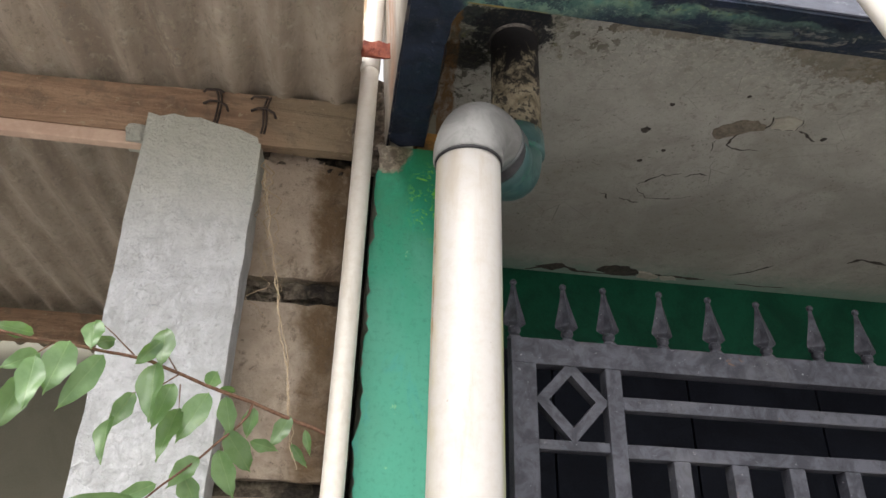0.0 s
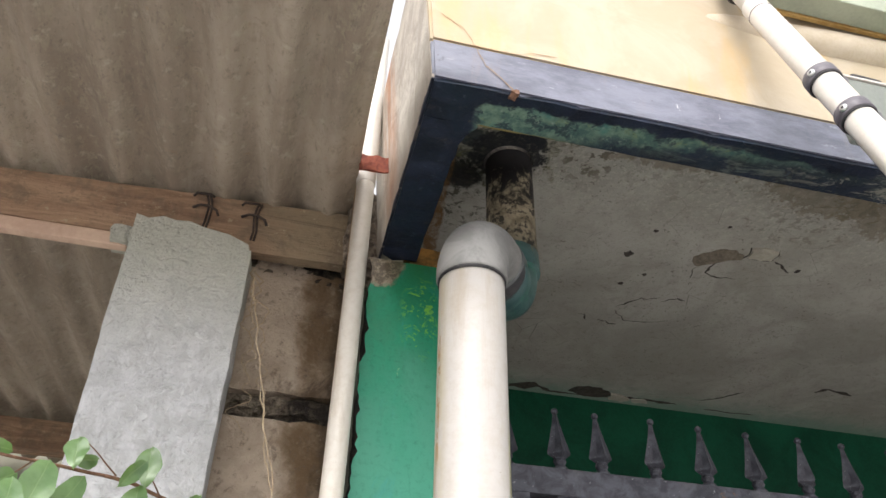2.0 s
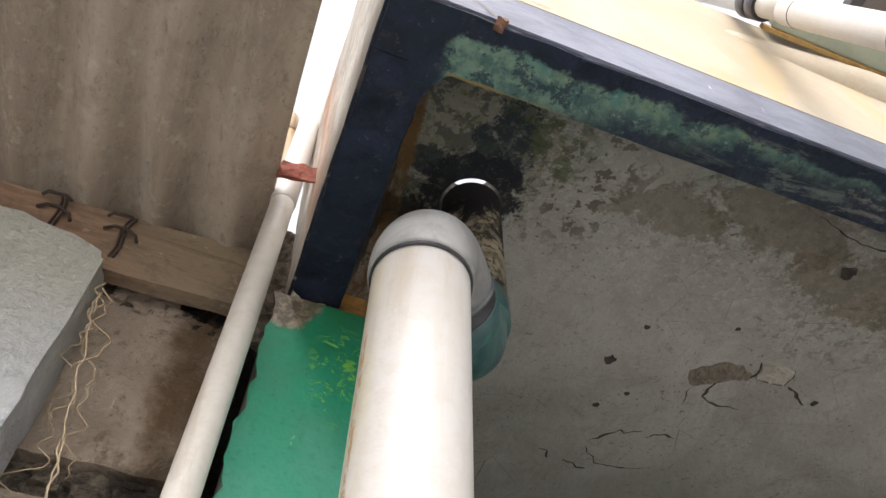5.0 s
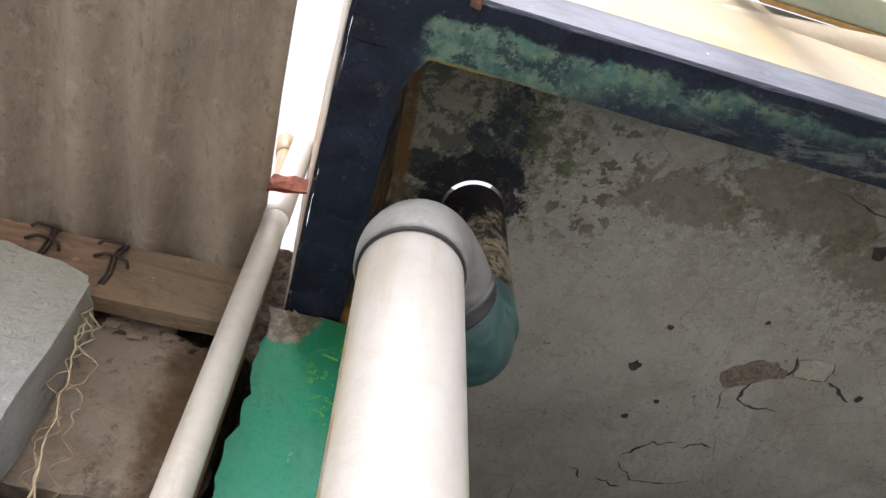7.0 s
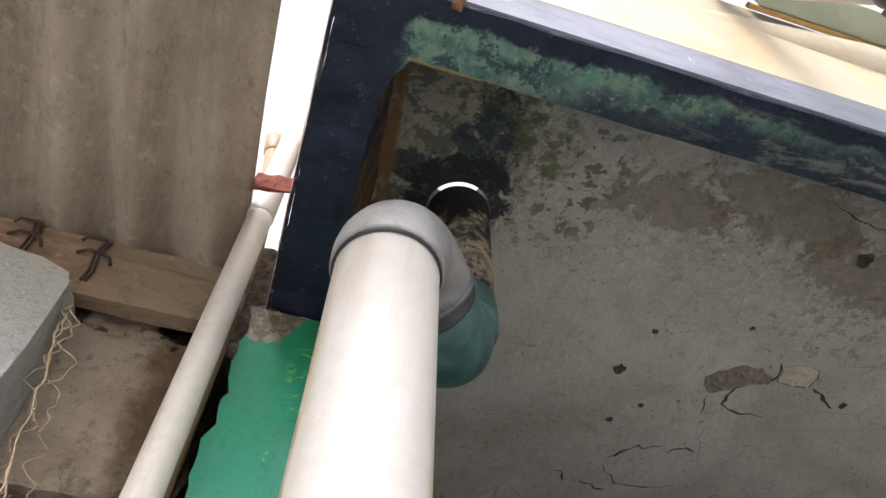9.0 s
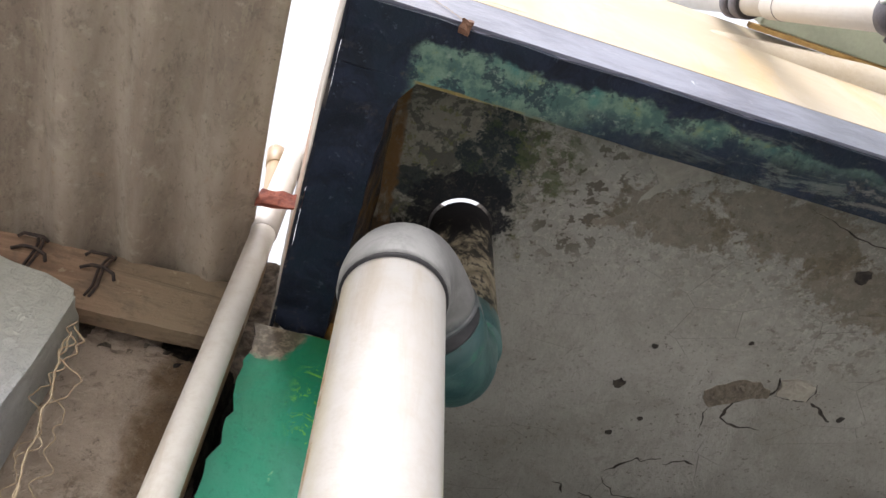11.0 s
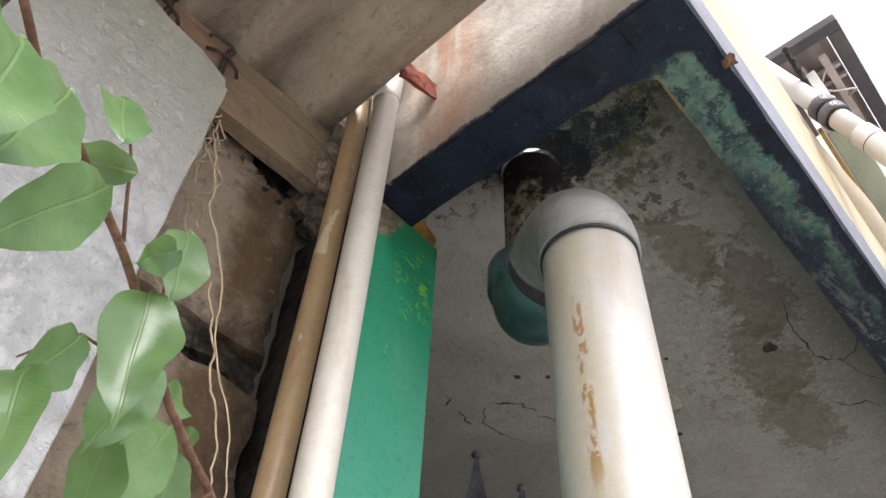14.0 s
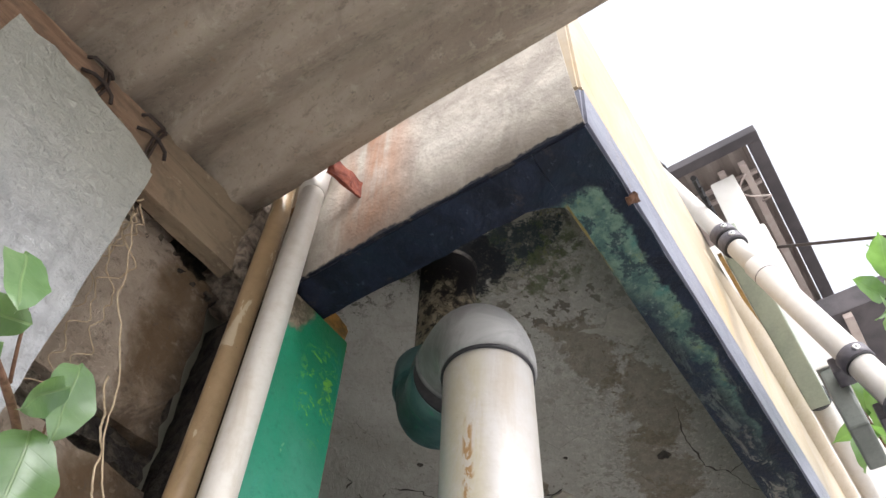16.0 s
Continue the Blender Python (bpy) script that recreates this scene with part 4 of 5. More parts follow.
# rusty strap between the roof edge and the slab
bm = bmesh.new()
prof = [(0.0655, 1.05, 2.512), (0.055, 1.05, 2.506), (0.044, 1.052, 2.503), (0.03, 1.056, 2.508), (0.014, 1.062, 2.512), (0.0, 1.068, 2.514)]
lo = [bm.verts.new((x, y, z - 0.012 + 0.006 * noise.noise(Vector((x * 90, 0, 0))))) for x, y, z in prof]
hi = [bm.verts.new((x, y - 0.004, z + 0.024 + 0.006 * noise.noise(Vector((x * 90, 5, 0))))) for x, y, z in prof]
lo2 = [bm.verts.new((v.co.x, v.co.y + 0.004, v.co.z)) for v in lo]
hi2 = [bm.verts.new((v.co.x, v.co.y + 0.004, v.co.z)) for v in hi]
for i in range(5):
    bm.faces.new((lo[i], lo[i + 1], hi[i + 1], hi[i]))
    bm.faces.new((lo2[i], hi2[i], hi2[i + 1], lo2[i + 1]))
    bm.faces.new((hi[i], hi[i + 1], hi2[i + 1], hi2[i]))
    bm.faces.new((lo[i], lo2[i], lo2[i + 1], lo[i + 1]))
for i in (0, 5):
    bm.faces.new((lo[i], hi[i], hi2[i], lo2[i]))
bmesh.ops.subdivide_edges(bm, edges=bm.edges[:], cuts=2, use_grid_fill=True)
bmesh.ops.recalc_face_normals(bm, faces=bm.faces[:])
tagged(part("pipe_strap", rough_up(bm, 0.007, 42), RUST), "flaking rusty iron strap holding the conduit", "strap")

# ---- fence of the porch ----
FY = 1.195
fence = thing("iron_fence", "dull grey iron fence with spear heads and a diamond", "fence")


def bar(x0, x1, z0, z1, name="rail", d=0.015):
    part(name, slab(x0, x1, FY - d, FY + d, z0, z1, 0.002), IRON, fence)


bar(0.309, 3.15, 1.951, 1.999)
bar(0.309, 0.353, 0.05, 1.9505, "post", 0.018)
bar(0.479, 0.508, 0.05, 1.9505, "post", 0.0155)
bar(0.5085, 3.15, 1.879, 1.903, d=0.011)
bar(0.3535, 0.4785, 1.803, 1.82, d=0.012)
bar(0.5085, 3.15, 1.796, 1.82, d=0.012)
bar(0.3535, 3.15, 0.12, 0.15, d=0.011)
for i in range(24):
    x = 0.588 + 0.105 * i
    bar(x, x + 0.03, 0.1505, 1.7955, "picket", 0.014)
# diamond between the first two posts
bm = bmesh.new()
cx, cz, rx, rz = 0.4165, 1.8885, 0.0665, 0.074
for k in range(4):
    a0, a1 = k * math.pi / 2, (k + 1) * math.pi / 2
    o0, o1 = (cx + rx * math.cos(a0), cz + rz * math.sin(a0)), (cx + rx * math.cos(a1), cz + rz * math.sin(a1))
    i0, i1 = (cx + 0.63 * rx * math.cos(a0), cz + 0.63 * rz * math.sin(a0)), (cx + 0.63 * rx * math.cos(a1), cz + 0.63 * rz * math.sin(a1))
    vs = [[bm.verts.new((x, y, z)) for x, z in (o0, o1, i1, i0)] for y in (FY - 0.012, FY + 0.012)]
    bm.faces.new(vs[0])
    bm.faces.new(vs[1][::-1])
    for j in range(4):
        bm.faces.new((vs[0][j], vs[1][j], vs[1][(j + 1) % 4], vs[0][(j + 1) % 4]))
bmesh.ops.remove_doubles(bm, verts=bm.verts[:], dist=0.0004)
bmesh.ops.recalc_face_normals(bm, faces=bm.faces[:])
part("diamond", bm, IRON, fence)


def spear_mesh():
    """A cast spear head: turned neck, four-sided fluted blade, small ball."""
    bm = bmesh.new()
    sweep(bm, [(0, 0, z) for z in (-0.001, 0.003, 0.006, 0.010, 0.016, 0.021, 0.024)], [0.013, 0.0135, 0.011, 0.0085, 0.0115, 0.0105, 0.008], 12)
    rings = []
    for z, r in ((0.022, 0.010), (0.030, 0.021), (0.034, 0.0215), (0.06, 0.0145), (0.09, 0.0072), (0.108, 0.0042)):
        rings.append([bm.verts.new((r * (1.0 if k % 2 == 0 else 0.62) * math.cos(k * math.pi / 4), r * (1.0 if k % 2 == 0 else 0.62) * math.sin(k * math.pi / 4), z)) for k in range(8)])
    for a, b in zip(rings, rings[1:]):
        for k in range(8):
            bm.faces.new((a[k], a[(k + 1) % 8], b[(k + 1) % 8], b[k]))
    bm.faces.new(rings[0][::-1])
    bm.faces.new(rings[-1])
    bmesh.ops.create_icosphere(bm, subdivisions=2, radius=0.0065, matrix=Matrix.Translation((0, 0, 0.113)))
    return bm


spear = part("spear_head", spear_mesh(), IRON, fence, "cast iron spear head")
spear.location = (0.319, FY, 1.999)
lean = random.Random(4)
for i in range(27):
    x = (0.418, 0.497)[i] if i < 2 else 0.6 + 0.1035 * (i - 2)
    ob = new("spear_head", spear.data)
    ob.parent = fence
    ob.location = (x, FY, 1.999)
    ob.rotation_euler = (radians(lean.uniform(-2, 2)), radians(lean.uniform(-2, 2)), radians(lean.uniform(-14, 14)))
    tagged(ob, "cast iron spear head")

# ---- leaning pole ----
def pole_at(z):
    return Vector((0.601 - 0.012 * (z - 2.2), 0.522 + 0.25 * (z - 2.2), z))


PD = (pole_at(3) - pole_at(2)).normalized()
pole = thing("leaning_pole", "white jointed pole with dark clamps, leaning on the parapet", "pole")
part("tube", sweep(bmesh.new(), [pole_at(z) for z in (0.02, 1.0, 2.0, 2.62)], 0.0205, 28), POLE, pole, "", True)
part("tube", sweep(bmesh.new(), [pole_at(z) for z in (2.60, 2.7, 3.0, 3.3)], 0.0180, 28), POLE, pole, "", True)
part("joint_line", sweep(bmesh.new(), [pole_at(2.585), pole_at(2.5865)], 0.0209, 28), CLAMP, pole, "", True)


def clamp(z, r=0.0240, h=0.022):
    c = pole_at(z)
    bm = sweep(bmesh.new(), [c - PD * h / 2, c - PD * (h / 2 - 0.001), c + PD * (h / 2 - 0.001), c + PD * h / 2], [r - 0.001, r, r, r - 0.001], 32)
    ob = part("clamp", bm, CLAMP, pole, "dark grey band clamp with a screw", True)
    part("lip", sweep(bmesh.new(), [c - PD * (h / 2 + 0.003), c - PD * h / 2], r - 0.0015, 28), RUBBER, ob, "", True)
    out = Vector((-0.95, -0.3, 0)).normalized()
    p = c + out * r
    sc = part("screw", sweep(bmesh.new(), [p - out * 0.002, p + out * 0.002, p + out * 0.003], [0.0055, 0.0055, 0.004], 12), STEEL, ob, "bright screw head", True)
    part("slot", sweep(bmesh.new(), [p + out * 0.0028, p + out * 0.0034], 0.0022, 8), RUBBER, ob)


for z in (2.266, 2.362, 2.695, 2.724, 3.02):
    clamp(z)

# grey steel box bolted to the pole by the two lower clamps
bracket = thing("bracket_box", "grey-green steel box held to the pole by dark clamp arms", "bracket")
part("body", slab(0.66, 0.77, 0.585, 0.615, 2.30, 2.415, 0.004), plain("grey_steel_paint", (0.15, 0.165, 0.15), (0.20, 0.215, 0.195), 8, 0.45), bracket, "grey-green painted steel body")
part("edge", slab(0.657, 0.773, 0.5825, 0.6175, 2.4155, 2.4195, 0.001), POLE, bracket, "pale folded top edge")
part("cap", rough_up(slab(0.69, 0.745, 0.588, 0.612, 2.420, 2.436, 0.005), 0.002, 30), RUBBER, bracket, "black plastic cap")
part("slot", slab(0.735, 0.76, 0.583, 0.5845, 2.372, 2.386, 0.0005), CLAMP, bracket)
for z in (2.285, 2.383):
    c = pole_at(z)
    part("arm", slab(c.x + 0.02, 0.659, c.y + 0.004, c.y + 0.03, z - 0.014, z + 0.014, 0.003), CLAMP, bracket, "dark clamp arm")

# ---- ledge and rolled awning along the parapet ----
bm = bmesh.new()
pts = [(0.50 + 0.1 * i, 0.703 + 0.027 * max(0.0, 1 - i / 3), 2.668 + 0.003 * math.sin(i * 1.7)) for i in range(27)]
sweep(bm, pts, 0.034, 20)
tagged(part("plaster_ledge", rough_up(bm, 0.003, 14), LEDGE, smooth=True), "rounded cream plaster ledge along the parapet", "ledge", kind="structure")
awning = thing("awning_bar", "grey-green flat awning box with a white tube and black end ring", "awning")
part("box", slab(0.635, 1.13, 0.628, 0.6715, 2.7085, 2.80, 0.003), PANEL, awning, "grey-green painted flat box")
part("edge_strip", slab(0.62, 1.13, 0.672, 0.6795, 2.7035, 2.716, 0.001), ORANGE, awning, "ochre edge strip")
bm = bmesh.new()
for i in range(16):
    x = 0.50 + 0.028 * i
    sweep(bm, [(x, 0.655, 2.800 + 0.004 * i), (x + 0.014, 0.655, 2.815 + 0.004 * i), (x + 0.028, 0.655, 2.804 + 0.004 * i)], 0.006, 6)
part("toothed_strip", bm, RUBBER, awning, "black toothed strip")
part("end_ring", sweep(bmesh.new(), [(1.128, 0.65, 2.745), (1.131, 0.65, 2.745), (1.149, 0.65, 2.745), (1.152, 0.65, 2.745)], [0.026, 0.03, 0.03, 0.026], 24), RUBBER, awning, "black end ring", True)
part("tube", sweep(bmesh.new(), [(x, 0.65, 2.745) for x in (1.14, 1.6, 2.2, 3.0)], 0.0215, 24), POLE, awning, "", True)

# ---- wire ties on the purlin ----
def wire_tie(x, z, lean_by):
    t = thing("wire_tie", "blackened twisted wire tie on the timber purlin", "wire", group="wire ties")
    for dx in (0.0, 0.006):
        pts = [(x + dx + lean_by * 0.3, 1.208, z + 0.03), (x + dx, 1.207, z + 0.015), (x + dx - lean_by * 0.2, 1.206, z - 0.005), (x + dx + 0.002, 1.2115, z - 0.035), (x + dx, 1.2125, z - 0.058)]
        part("strand", sweep(bmesh.new(), pts, 0.0021, 8), WIRE, t, "", True)
    part("twist", sweep(bmesh.new(), [(x - 0.026, 1.209, z - 0.008), (x - 0.012, 1.204, z - 0.003), (x + 0.004, 1.203, z - 0.003), (x + 0.02, 1.204, z - 0.011), (x + 0.025, 1.206, z - 0.022)], 0.0026, 8), WIRE, t, "", True)
    part("hook", sweep(bmesh.new(), [(x - 0.03, 1.209, z + 0.02), (x - 0.024, 1.205, z + 0.026), (x + 0.002, 1.2045, z + 0.027), (x + 0.01, 1.209, z + 0.024)], 0.0025, 8), WIRE, t, "", True)


wire_tie(-0.277, 2.462, -0.02)
wire_tie(-0.183, 2.457, 0.01)

# ---- dry tendrils beside the post ----
vine = thing("dried_vine", "dry straw-coloured tendrils hanging beside the post", "vine")
for k, (z0, length, drift_x, wide) in enumerate(((2.32, 0.30, 0.035, 0.045), (2.31, 0.24, 0.055, 0.03), (2.30, 0.56, 0.122, 0.014), (2.30, 0.17, 0.012, 0.018), (2.06, 0.33, 0.075, 0.01))):
    n = 80
    pts = []
    for i in range(n + 1):
        u = i / n
        sway = wide * (noise.noise(Vector((k * 5.0, u * 5, 0))) + 0.5 * noise.noise(Vector((k * 5.0, u * 14, 2))))
        kink = 0.0022 * noise.noise(Vector((k, u * 40, 7)))
        pts.append((-0.16 + (0.05 if k == 4 else 0.0) + drift_x * u + sway + kink, (1.19 - 0.10 * u if k == 2 else 1.155 - 0.055 * u if k == 4 else 1.185 + 0.05 * u) + 0.01 * noise.noise(Vector((k * 3.0, u * 6, 4))), z0 - length * u))
    part("tendril", sweep(bmesh.new(), pts, [0.0012 - 0.0006 * i / n for i in range(n + 1)], 6), STRAW, vine, "", True)


# ---- plants ----
def leaf_mesh(length, width, fold, curl, twist=0.0):
    """An oval leaf with a midrib fold, a drawn-out tip and a droop, along +x."""
    bm = bmesh.new()
    n = 14
    rows = []
    for i in range(n + 1):
        u = i / n
        w = 0.5 * width * max(0.012, math.sin(math.pi * min(1.0, u / 0.92)) ** 0.62 * (1 - 0.3 * u) if u < 0.9 else 0.12 * (1 - u) / 0.1)
        w += 0.02 * width * math.sin(u * 17) * (0 < i < n)
        z = -curl * length * u * u
        a = twist * u
        row = []
        for s in (-1, -0.5, 0, 0.5, 1):
            dy, dz = s * w, fold * abs(s) * w + 0.0015 * math.sin(9 * u + s * 2)
            row.append(bm.verts.new((length * u, dy * math.cos(a) - dz * math.sin(a), z + dy * math.sin(a) + dz * math.cos(a))))
        rows.append(row)
    for a, b in zip(rows, rows[1:]):
        for k in range(4):
            bm.faces.new((a[k], b[k], b[k + 1], a[k + 1]))
    return bm


LEAVES = []
for k in range(4):
    bm = leaf_mesh(0.062 + 0.005 * k, 0.042 + 0.002 * k, 0.2 + 0.13 * k, 0.12 + 0.14 * k, (-0.6, 0.4, 0.9, -0.3)[k])
    me = bpy.data.meshes.new("leaf")
    bm.to_mesh(me)
    bm.free()
    me.materials.append(LEAF)
    for p in me.polygons:
        p.use_smooth = True
    LEAVES.append(me)


def along(pts, u):
    """The point at the share u of a polyline, and its direction."""
    pts = [Vector(p) for p in pts]
    s = u * (len(pts) - 1)
    i = min(int(s), len(pts) - 2)
    return pts[i].lerp(pts[i + 1], s - i), (pts[i + 1] - pts[i]).normalized()


def leaf(plant, base, way, size, k, roll):
    ob = new("leaf", LEAVES[k % 4])
    ob.parent = plant
    way = Vector(way).normalized()
    out = Vector((0.5 * math.sin(roll * 5.1 + k), -1.0, 0.5 + 0.6 * math.cos(roll * 3.7)))
    out = (out - way * out.dot(way)).normalized()
    q = Matrix((way, out.cross(way), out)).transposed().to_4x4()
    ob.matrix_basis = Matrix.Translation(base) @ q @ pose(0, 0, 0, roll, 0, 0) @ Matrix.Scale(size, 4)
    return ob


def shrub(label, stems, spec, seed):
    t = thing("shrub", label, "plant")
    for pts, r in stems:
        fine = []
        for i in range(6 * (len(pts) - 1) + 1):
            p, _ = along(pts, i / (6 * (len(pts) - 1)))
            fine.append(p + noise.noise_vector(p * 14) * 0.004)
        part("twig", sweep(bmesh.new(), fine, [r * (1 - 0.6 * i / len(fine)) for i in range(len(fine))], 8), BARK, t, "", True)
    rg = random.Random(seed)
    for j, (s, u, dx, dz, size) in enumerate(spec):
        p, d = along(stems[s][0], u)
        way = Vector((dx, rg.uniform(-0.35, 0.35), dz))
        base = p + way.normalized() * 0.009 - d * 0.006
        part("stalk", sweep(bmesh.new(), [p, base], 0.0008, 5), BARK, t)
        leaf(t, base, way, size, j, rg.uniform(-50, 50))
    return t


fig = thing("fig_sapling", "thin fig sapling growing from the wall gap, with glossy green leaves", "plant")
drop = random.Random(8)


def twig(pts, r):
    fine = []
    n = 6 * (len(pts) - 1)
    for i in range(n + 1):
        p, _ = along(pts, i / n)
        fine.append(p + noise.noise_vector(p * 22) * 0.0015)
    part("twig", sweep(bmesh.new(), fine, [r * (1 - 0.55 * i / n) for i in range(n + 1)], 8), BARK, fig, "", True)


def hang(base, tip, width, fold=0.3, curl=0.12, spin=0.0):
    """One leaf of the sapling, from its stalk to its tip, its face turned down to the street."""
    base, tip = Vector(base), Vector(tip)
    way = tip - base
    out = Vector((-0.2 + drop.uniform(-0.12, 0.12), 0.35, 1.53 + drop.uniform(-0.12, 0.12))) - base
    length, way = way.length, way.normalized()
    out = (out - way * out.dot(way)).normalized()
    bm = leaf_mesh(length, width, fold, curl, drop.uniform(-0.35, 0.35))
    for v in bm.verts:
        v.co += noise.noise_vector(v.co * 60 + base * 50) * 0.0014
    ob = part("leaf", bm, LEAF, fig, "", True)
    q = Matrix((way, out.cross(way), out)).transposed().to_4x4()
    ob.matrix_basis = Matrix.Translation(base) @ q @ pose(0, 0, 0, spin, 0, 0)


# main stem out of the gap, a lower branch, and the side twigs
twig([(0.036, 1.215, 1.75), (0.03, 1.148, 1.782), (0.0, 1.12, 1.79), (-0.064, 1.083, 1.804), (-0.109, 1.048, 1.811), (-0.165, 1.009, 1.818), (-0.229, 0.951, 1.827), (-0.264, 0.917, 1.824),
      (-0.303, 0.878, 1.816), (-0.323, 0.861, 1.813), (-0.362, 0.805, 1.802)], 0.0034)
twig([(-0.105, 1.05, 1.811), (-0.11, 1.058, 1.794), (-0.122, 1.053, 1.776), (-0.165, 1.031, 1.722), (-0.2, 1.006, 1.682), (-0.213, 0.997, 1.664), (-0.25, 0.97, 1.63)], 0.0022)
twig([(-0.2, 0.977, 1.821), (-0.214, 0.955, 1.84), (-0.222, 0.942, 1.855)], 0.0011)
twig([(-0.25, 0.93, 1.828), (-0.27, 0.902, 1.842), (-0.289, 0.883, 1.853)], 0.0011)
twig([(-0.2, 0.977, 1.821), (-0.225, 0.955, 1.79), (-0.243, 0.943, 1.783), (-0.263, 0.933, 1.752)], 0.0011)
twig([(-0.2, 1.0, 1.815), (-0.196, 1.0, 1.783)], 0.001)
twig([(-0.323, 0.861, 1.813), (-0.335, 0.85, 1.795), (-0.34, 0.844, 1.767)], 0.001)
# leaves above the stem
hang((-0.220, 0.942, 1.872), (-0.216, 0.931, 1.818), 0.034, 0.2)
hang((-0.222, 0.938, 1.852), (-0.249, 0.927, 1.812), 0.024, 0.4, -0.2)
hang((-0.164, 1.009, 1.817), (-0.156, 1.022, 1.847), 0.027, 0.2)
hang((-0.150, 1.018, 1.818), (-0.127, 1.04, 1.822), 0.014, 0.3)
hang((-0.291, 0.883, 1.853), (-0.284, 0.861, 1.812), 0.030, 0.15)
hang((-0.266, 0.895, 1.834), (-0.298, 0.912, 1.832), 0.022, 0.3)
hang((-0.339, 0.837, 1.814), (-0.366, 0.797, 1.806), 0.020)
# leaves hanging below the stem
hang((-0.224, 0.945, 1.825), (-0.218, 0.928, 1.747), 0.042, 0.45)
hang((-0.202, 0.962, 1.805), (-0.217, 0.951, 1.743), 0.036, 0.15)
hang((-0.162, 1.008, 1.808), (-0.188, 0.982, 1.735), 0.040, 0.15)
hang((-0.196, 1.0, 1.783), (-0.203, 0.955, 1.708), 0.032, 0.35)
hang((-0.243, 0.943, 1.783), (-0.259, 0.924, 1.732), 0.028, 0.3)
hang((-0.258, 0.930, 1.748), (-0.262, 0.900, 1.690), 0.028, 0.5, 0.2, 62)
hang((-0.309, 0.866, 1.818), (-0.312, 0.842, 1.748), 0.042, 0.2)
hang((-0.275, 0.890, 1.812), (-0.299, 0.860, 1.735), 0.036, 0.15)
hang((-0.330, 0.835, 1.786), (-0.318, 0.810, 1.722), 0.034, 0.3)
hang((-0.332, 0.851, 1.796), (-0.356, 0.820, 1.766), 0.025)
hang((-0.340, 0.844, 1.765), (-0.348, 0.838, 1.702), 0.038)
hang((-0.141, 1.033, 1.812), (-0.131, 1.050, 1.759), 0.032)
hang((-0.103, 1.060, 1.806), (-0.110, 1.064, 1.763), 0.027)
hang((-0.052, 1.090, 1.805), (-0.076, 1.085, 1.758), 0.029)
hang((-0.047, 1.100, 1.768), (-0.022, 1.118, 1.736), 0.018, 0.6)
hang((-0.029, 1.106, 1.790), (-0.019, 1.117, 1.753), 0.015)
# leaves on the lower branch
hang((-0.136, 1.046, 1.767), (-0.096, 1.079, 1.716), 0.040, 0.2)
hang((-0.142, 1.046, 1.740), (-0.117, 1.070, 1.679), 0.039, 0.3)
hang((-0.104, 1.068, 1.760), (-0.062, 1.094, 1.753), 0.022, 0.2)
hang((-0.165, 1.030, 1.726), (-0.194, 1.012, 1.682), 0.032, 0.35)
hang((-0.178, 1.024, 1.700), (-0.159, 1.041, 1.661), 0.034)
hang((-0.206, 1.0, 1.683), (-0.247, 0.964, 1.652), 0.023)
hang((-0.222, 0.99, 1.658), (-0.286, 0.921, 1.646), 0.024)

right = [(1.35, 0.20, 0.0), (1.30, 0.28, 1.0), (1.22, 0.38, 1.9), (1.12, 0.46, 2.35), (1.04, 0.44, 2.6), (0.955, 0.445, 2.74), (0.955, 0.41, 2.84)]
twig = [(1.22, 0.40, 2.0), (1.12, 0.52, 2.2), (1.06, 0.56, 2.4), (1.02, 0.58, 2.58)]
rspec = [(0, 0.62, -0.6, -0.3, 1.5), (0, 0.68, 0.4, -0.7, 1.5), (0, 0.74, -0.8, 0.3, 1.5), (0, 0.8, 0.5, -0.5, 1.6), (0, 0.86, -0.6, -0.6, 1.5), (0, 0.91, 0.6, 0.5, 1.6), (0, 0.95, -0.7, 0.4, 1.5),
         (0, 0.99, 0.1, -1, 1.6), (0, 0.88, 0.1, 1, 1.5), (1, 0.45, -0.6, 0.7, 1.5), (1, 0.6, 0.6, -0.4, 1.4), (1, 0.7, -0.7, -0.5, 1.5), (1, 0.82, 0.2, -1, 1.6), (1, 0.9, -0.4, 0.8, 1.5), (1, 0.98, -0.2, 1, 1.5),
         (1, 0.3, 0.5, 0.7, 1.4), (1, 0.52, 0.1, -1, 1.5),
         (1, 0.86, -0.9, 0.1, 1.4), (1, 0.94, -0.6, -0.7, 1.4), (1, 0.97, 0.6, 0.4, 1.3), (0, 0.97, -0.2, 1, 1.4)]
shrub("tall leafy shrub with bright green leaves beside the street", [(right, 0.009), (twig, 0.005)], rspec, 11)

# ---- house across the way ----
far = thing("house", "pale plastered house with a dark corrugated terrace roof", "house")
part("wall", slab(3.72, 6.8, 0.52, 5.0, 0, 6.45, 0.02), FARWALL, far)
part("post", slab(3.74, 3.95, 0.55, 0.76, 6.45, 7.225, 0.01), FARWALL, far)
bm = corrugated(0.35, 4.6, 3.6, 6.9, 0.2, 0.025, 0.01, lambda y: 7.375, 6)
for v in bm.verts:
    v.co.x, v.co.y = v.co.y, v.co.x
part("roof", bm, FARSHEET, far, "brown corrugated roof sheet")
part("fascia", slab(3.5, 3.6, 0.23, 4.6, 7.32, 7.42, 0.01), FARDARK, far, "dark fascia board")
part("fascia", slab(3.6005, 6.9, 0.23, 0.34, 7.32, 7.42, 0.01), FARDARK, far, "dark fascia board")
